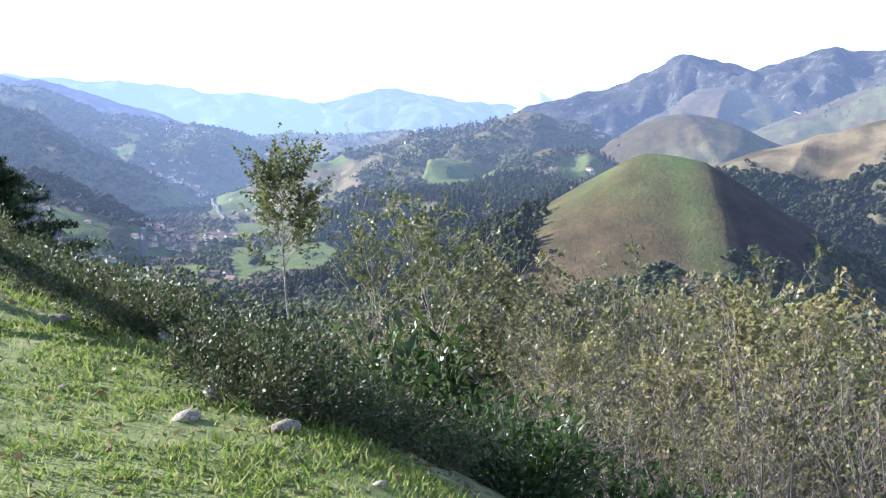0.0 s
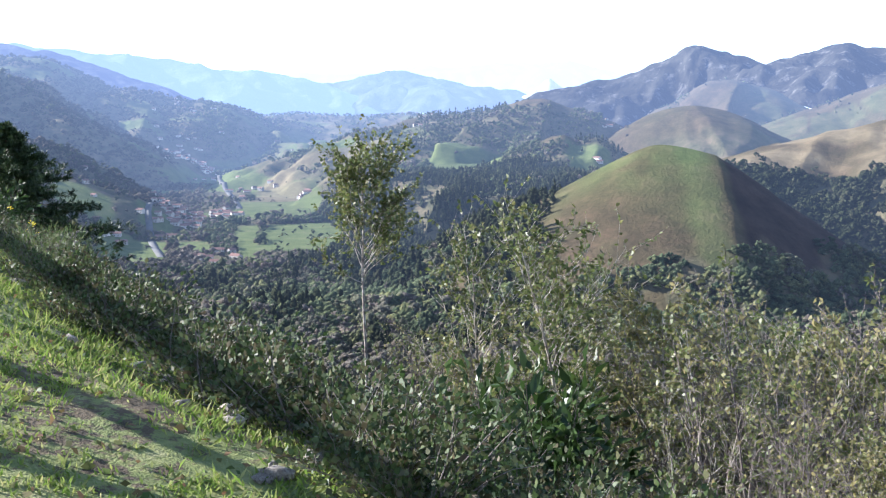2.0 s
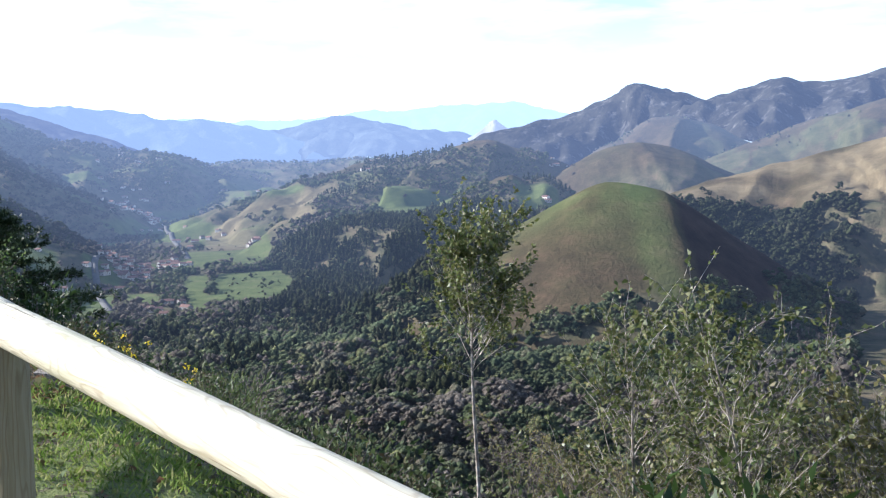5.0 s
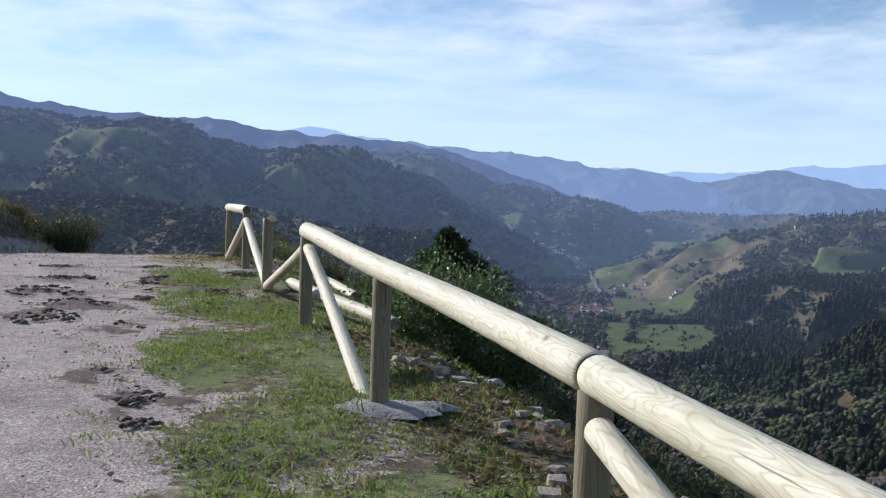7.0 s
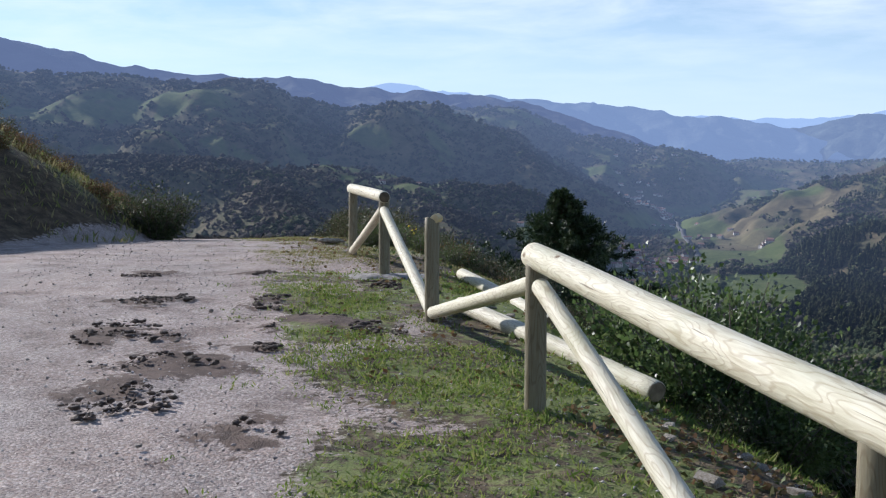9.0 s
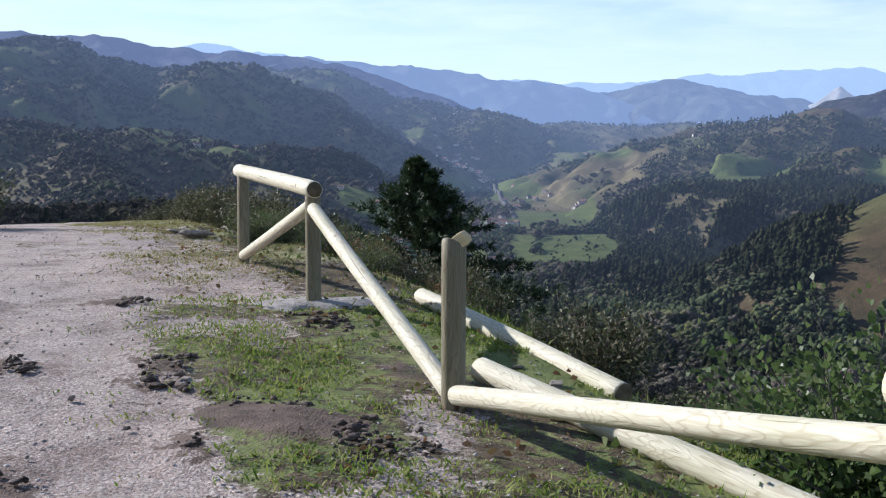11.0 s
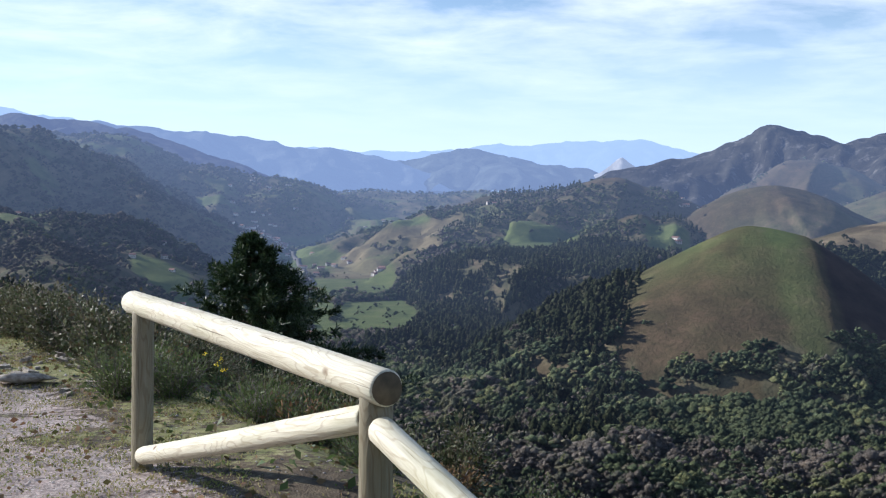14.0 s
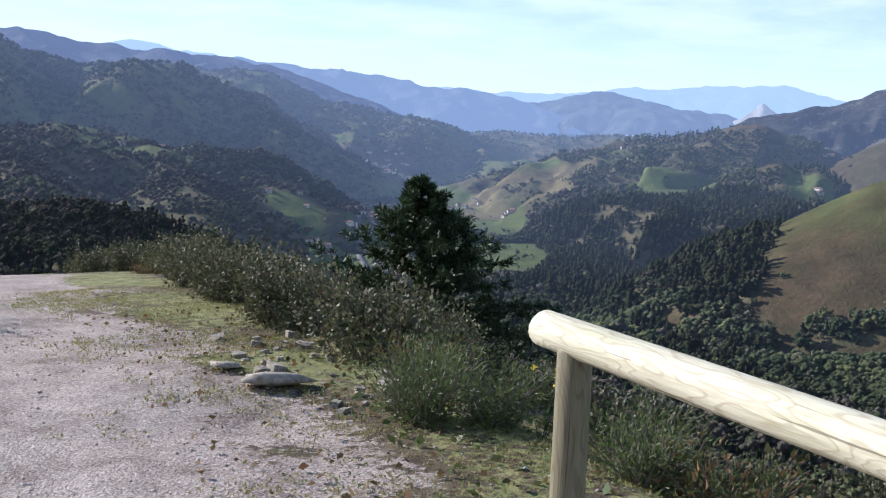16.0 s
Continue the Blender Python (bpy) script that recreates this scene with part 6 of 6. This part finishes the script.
def build_grass():
    """Blades in tufts over the verge and the bank; thin on the track, none in the mud."""
    rnd = np.random.RandomState(6)
    n = 84000
    S, U = rnd.uniform(-25, 17, n), rnd.uniform(-2.8, 2.4, n)
    dens = step(U, -2.2, -0.9) * (0.34 + 1.5 * fbm(S / 0.8, U / 0.8, 4, 2)) + (0.2 + 1.0 * fbm(S / 0.5, U / 0.5, 3, 6)) * step(S, -14, -17) + (0.15 + 1.1 * fbm(S / 0.45, U / 0.45, 3, 6)) * step(S, 4, 1) * step(U, -1.1, -0.5)
    edge = -1.25 + 0.75 * fbm(S / 2.2, U / 2.2, 4, 3) - 0.5 * step(S, -10, -17) - 1.2 * step(S, -17, -21)
    dens = np.where(U < edge - 0.1, dens * 0.22, dens)
    for ms, mu, mr in MUD:
        dens = np.where(np.hypot(S - ms, U - mu) < mr * 0.6, dens * 0.15, dens)
    dens = np.where((S > -10.2) & (S < -4.6) & (U > 0.6) & (U < 1.8), dens * 0.25, dens)
    keep = rnd.rand(n) < dens
    S, U = S[keep], U[keep]
    blades = 5
    s_, u_ = np.repeat(S, blades) + rnd.normal(size=len(S) * blades) * 0.035, np.repeat(U, blades) + rnd.normal(size=len(S) * blades) * 0.035
    tall = np.repeat(rnd.uniform(0.014, 0.036, len(S)) * (1 + 0.9 * (rnd.rand(len(S)) < 0.08)), blades) * rnd.uniform(0.6, 1.3, len(s_)) * (1 + 0.5 * step(u_, 0.4, 1.4))
    X, Y = P0[0] + s_ * ALONG[0] + u_ * ACROSS[0], P0[1] + s_ * ALONG[1] + u_ * ACROSS[1]
    base = np.stack([X, Y, height(X, Y) - 0.004], -1)
    way = np.stack([rnd.normal(size=len(X)) * 0.8, rnd.normal(size=len(X)) * 0.8, np.ones(len(X))], -1)
    # beyond the broken bay the turf is short and dry
    dry = np.repeat(fbm(S / 1.5, U / 1.5, 3, 1) * 3 + S > 4.0, blades)
    for tag, sel, mat, size, label in (("grass", ~dry, "grass", 1.25, "short green and straw-coloured turf on the verge"), ("dry_turf", dry, "straw", 0.7, "short dry straw-coloured turf among the gravel")):
        soup = Soup()
        soup.leaves(base[sel], way[sel], tall[sel] * size, np.full(sel.sum(), 0.0055), rnd, 0.10)
        tagged(new(tag, soup.mesh(tag, MAT[mat], False)), label, "grass", kind="stuff")
    n = 30000
    S, U = rnd.uniform(11, 36, n), rnd.uniform(-13, -3.6, n)
    keep = rnd.rand(n) < 0.4 + 0.8 * fbm(S / 1.5, U / 1.5, 3, 2)
    S, U = S[keep], U[keep]
    X, Y = P0[0] + S * ALONG[0] + U * ACROSS[0], P0[1] + S * ALONG[1] + U * ACROSS[1]
    way = np.stack([rnd.normal(size=len(X)) * 0.5, rnd.normal(size=len(X)) * 0.5, np.ones(len(X))], -1)
    soup = Soup()
    soup.leaves(np.stack([X, Y, height(X, Y) - 0.02], -1), way, rnd.uniform(0.08, 0.26, len(X)), rnd.uniform(0.008, 0.02, len(X)), rnd, 0.10)
    tagged(new("rough_grass", soup.mesh("rough_grass", MAT["straw"], False)), "rough straw-coloured grass on the bank", "grass", kind="stuff")
    # broad weed leaves among the turf beside the drop
    n = 9000
    S, U = rnd.uniform(-24, 10, n), rnd.uniform(0.1, 3.0, n)
    keep = rnd.rand(n) < 0.35 + 0.9 * fbm(S / 1.3, U / 1.3, 3, 5)
    S, U = S[keep], U[keep]
    X, Y = P0[0] + S * ALONG[0] + U * ACROSS[0], P0[1] + S * ALONG[1] + U * ACROSS[1]
    way = np.stack([rnd.normal(size=len(X)), rnd.normal(size=len(X)), np.full(len(X), 0.6)], -1)
    soup = Soup()
    ln = rnd.uniform(0.02, 0.055, len(X)) * (1 + 0.6 * step(S, -14, -9))
    soup.leaves(np.stack([X, Y, height(X, Y)], -1), way, ln, ln * 0.3, rnd, 0.12)
    tagged(new("weeds", soup.mesh("weeds", MAT["broom"], False)), "low green weeds at the edge of the drop", "weeds", kind="stuff")
    # fallen leaves and bits of bark
    n = 9000
    S, U = np.where(rnd.rand(n) < 0.5, rnd.uniform(-22, 14, n), rnd.uniform(-10.6, -3, n)), rnd.uniform(-1.0, 3.0, n)
    U = np.where((S > -10.6) & (S < -3), rnd.uniform(0.2, 2.4, n), U)
    X, Y = P0[0] + S * ALONG[0] + U * ACROSS[0], P0[1] + S * ALONG[1] + U * ACROSS[1]
    way = np.stack([rnd.normal(size=n), rnd.normal(size=n), rnd.uniform(-0.1, 0.3, n)], -1)
    soup = Soup()
    ln = rnd.uniform(0.02, 0.06, n)
    soup.leaves(np.stack([X, Y, height(X, Y) + 0.012], -1), way, ln, ln * 0.35, rnd, 0.1)
    tagged(new("leaf_litter", soup.mesh("leaf_litter", MAT["bracken"], False)), "dry brown fallen leaves and bark scraps", "leaf litter", kind="stuff")


build_grass()


def build_gravel():
    """Loose pebbles strewn over the track, thickest along its edge."""
    rs = np.random.RandomState(91)
    n = 26000
    S, U = rs.uniform(-10, 13, n), rs.uniform(-4.2, 0.9, n)
    keep = rs.rand(n) < 0.45 + 0.9 * fbm(S / 1.2, U / 0.6, 3, 6)
    S, U = S[keep], U[keep]
    n = len(S)
    X, Y = P0[0] + S * ALONG[0] + U * ACROSS[0], P0[1] + S * ALONG[1] + U * ACROSS[1]
    size = 0.003 + 0.011 * rs.rand(n) ** 4
    V = OCTA[0][None] * (1 + rs.uniform(-0.4, 0.4, (n, 6, 1))) * size[:, None, None] * np.array([1.2, 1.0, 0.7]) + np.stack([X, Y, height(X, Y) + size * 0.15], -1)[:, None]
    F = OCTA[1][None] + (np.arange(n) * 6)[:, None, None]
    tagged(new("loose_gravel", mesh_from("loose_gravel", V.reshape(-1, 3), F.reshape(-1, 3), MAT["pebble"])), "loose grey and buff pebbles on the track", "gravel", kind="stuff")


build_gravel()


# ---- villages in the valley ----
def make_house(seed, wide, deep, eaves, white):
    rnd = random.Random(seed)
    root = tagged(new("house"), ("white-walled" if white else "stone-walled") + " village house with a red tiled roof", "house", "village houses")
    bm = bmesh.new()
    bmesh.ops.create_cube(bm, size=1.0)
    bmesh.ops.transform(bm, matrix=Matrix.Translation((0, 0, eaves / 2 - 0.5)) @ Matrix.Diagonal((wide, deep, eaves + 1, 1)), verts=bm.verts)
    gable = [bm.verts.new(c) for c in ((-wide / 2, -deep / 2, eaves), (-wide / 2, deep / 2, eaves), (-wide / 2, 0, eaves + deep * 0.28), (wide / 2, -deep / 2, eaves), (wide / 2, deep / 2, eaves), (wide / 2, 0, eaves + deep * 0.28))]
    bm.faces.new(gable[:3]); bm.faces.new(gable[:2:-1])
    part("wall", bm, MAT["render_wall"], root, smooth=False)
    bm = bmesh.new()
    o, h = 0.5, deep * 0.28
    for sgn in (-1, 1):
        q = [(-wide / 2 - o, sgn * (deep / 2 + o), eaves - 0.28 * o * 2), (wide / 2 + o, sgn * (deep / 2 + o), eaves - 0.28 * o * 2), (wide / 2 + o, 0, eaves + h + 0.05), (-wide / 2 - o, 0, eaves + h + 0.05)]
        lo = [bm.verts.new(c) for c in q]
        hi = [bm.verts.new((c[0], c[1], c[2] + 0.25)) for c in q]
        bm.faces.new(hi if sgn < 0 else hi[::-1]); bm.faces.new(lo[::-1] if sgn < 0 else lo)
        for k in range(4):
            bm.faces.new((lo[k], lo[(k + 1) % 4], hi[(k + 1) % 4], hi[k]))
    bmesh.ops.recalc_face_normals(bm, faces=bm.faces)
    part("roof", bm, MAT["tiles"], root, smooth=False)
    for k in range(3):
        for fl in range(2 if eaves > 5 else 1):
            bm = bmesh.new()
            bmesh.ops.create_cube(bm, size=1.0)
            bmesh.ops.transform(bm, matrix=Matrix.Translation((wide * (k - 1) * 0.3, -deep / 2 - 0.02, 1.6 + 2.8 * fl)) @ Matrix.Diagonal((1.0, 0.12, 1.3, 1)), verts=bm.verts)
            part("window", bm, MAT["glass_dark"], root, smooth=False)
    return root


def build_villages():
    kinds = [make_house(1, 11, 8, 5.6, True), make_house(2, 14, 9, 5.8, False), make_house(3, 9, 7, 3.2, True), make_house(4, 18, 10, 4.2, True)]
    used = [False] * 4
    rs = np.random.RandomState(12)
    for az, r, da, dr, n in VILLAGES:
        for _ in range(n):
            b = bearing(az + rs.normal() * da * 0.55, r + rs.normal() * dr * 0.7, 0)
            k = rs.randint(4)
            m = pose(b[0], b[1], ground_at(b[0], b[1]), 0, 0, az + rs.uniform(-50, 50))
            m = m @ Matrix.Scale(0.72, 4)
            if used[k]:
                stand_in = copy_thing(kinds[k], Matrix())
                stand_in.matrix_basis = m
            else:
                kinds[k].matrix_basis = m; used[k] = True


build_villages()


def ribbon(name, line, width, mat, label, lift=0.6):
    """A strip of road laid along bearings (degrees, metres)."""
    pts = [bearing(a, r, 0)[:2] for a, r in line]
    fine = []
    for p, q in zip(pts, pts[1:]):
        n = max(2, int(np.linalg.norm(q - p) / 8))
        fine += [p + (q - p) * k / n for k in range(n)]
    fine = np.array(fine + [pts[-1]])
    for _ in range(8):
        fine[1:-1] = (fine[:-2] + fine[1:-1] * 2 + fine[2:]) / 4
    d = np.gradient(fine, axis=0); d /= np.linalg.norm(d, axis=1, keepdims=True)
    side = np.stack([-d[:, 1], d[:, 0]], -1) * width / 2
    rows = []
    for off in (-1.0, 1.0):
        xy = fine + side * off
        rows.append(np.concatenate([xy, (height(xy[:, 0], xy[:, 1]) + lift)[:, None]], 1))
    zc = np.maximum(rows[0][:, 2], rows[1][:, 2])
    rows[0][:, 2] = rows[1][:, 2] = zc
    low = [np.concatenate([q[:, :2], q[:, 2:] - 1.2], 1) for q in rows]
    V = np.stack([low[0], rows[0], rows[1], low[1]], 1).reshape(-1, 3)
    return tagged(new(name, mesh_from(name, V, grid_faces(len(fine), 4), mat)), label, "road", kind="structure")


ribbon("valley_road", [(10.1, 1650), (10.4, 1800), (10.9, 2000), (11.3, 2200)], 9, MAT["tarmac"], "straight pale road between the villages")
ribbon("village_road", [(14.0, 1150), (14.4, 1250), (14.7, 1400), (14.2, 1520)], 8, MAT["tarmac"], "pale road into the lower village")
ribbon("river_road", [(7.4, 740), (7.5, 800), (8.1, 870), (9.2, 920), (10.4, 950), (12.2, 1010), (13.9, 1130)], 5, MAT["tarmac"], "grey lane beside the river")


# ---- small plants in flower by the fence ----
def make_flower(seed):
    rnd = np.random.RandomState(seed)
    root = tagged(new("yellow_flower"), "tall green weed with small yellow flowers", "flower", "yellow flowers")
    root.empty_display_size = 0.05
    stem, leaf = Soup(), Soup()
    for k in range(4):
        st = crooked(rnd, (0, 0, -0.05), (rnd.normal() * 0.25, rnd.normal() * 0.25, 1), rnd.uniform(0.4, 0.6), 5, 0.08)
        stem.tube(st, np.linspace(0.004, 0.002, len(st)), 4)
        p = np.array([along(st, t)[0] for t in rnd.uniform(0.1, 0.9, 14)])
        leaf.leaves(p, rnd.normal(size=(14, 3)) + np.array([0, 0, 0.3]), rnd.uniform(0.04, 0.09, 14), np.full(14, 0.009), rnd)
        q = np.repeat(st[-1][None], 10, 0) + rnd.normal(size=(10, 3)) * 0.012
        head = Soup()
        head.leaves(q, rnd.normal(size=(10, 3)) + np.array([0, 0, 0.5]), np.full(10, 0.022), np.full(10, 0.008), rnd)
        o = new("flower_head", head.mesh("flower_head", MAT["petal"], False)); o.parent = root
    for nm, soup, m in (("stem", stem, MAT["shrub"]), ("foliage", leaf, MAT["shrub"])):
        o = new(nm, soup.mesh(nm, m, False)); o.parent = root
    return root


_f = [make_flower(1), make_flower(2)]
for _k, (_s, _u) in enumerate(((-9.2, 1.9), (-8.9, 2.1), (-9.6, 2.2), (8.0, 1.0), (-1.2, 1.6))):
    _x, _y = by_fence(_s, _u)
    stand(_f[_k], _x, _y, 40 * _k, 1.0) if _k < 2 else stand_copy(_f[_k % 2], _x, _y, 67 * _k, 0.9)


# ---- a pole on the clearing below the heath hill ----
def make_pole():
    b = bearing(-7.9, 800, 0)
    z = ground_at(b[0], b[1])
    root = tagged(new("utility_pole"), "grey wooden utility pole in a woodland clearing", "pole")
    root.matrix_basis = pose(b[0], b[1], z)
    soup = Soup()
    soup.tube([(0, 0, -0.5), (0, 0, 4), (0, 0, 9)], [0.16, 0.14, 0.11], 8)
    o = new("shaft", soup.mesh("shaft", MAT["twig"])); o.parent = root
    soup = Soup()
    soup.tube([(-0.8, 0, 8.4), (0, 0, 8.4), (0.8, 0, 8.4)], [0.07, 0.07, 0.07], 6)
    o = new("crossarm", soup.mesh("crossarm", MAT["twig"])); o.parent = root


make_pole()
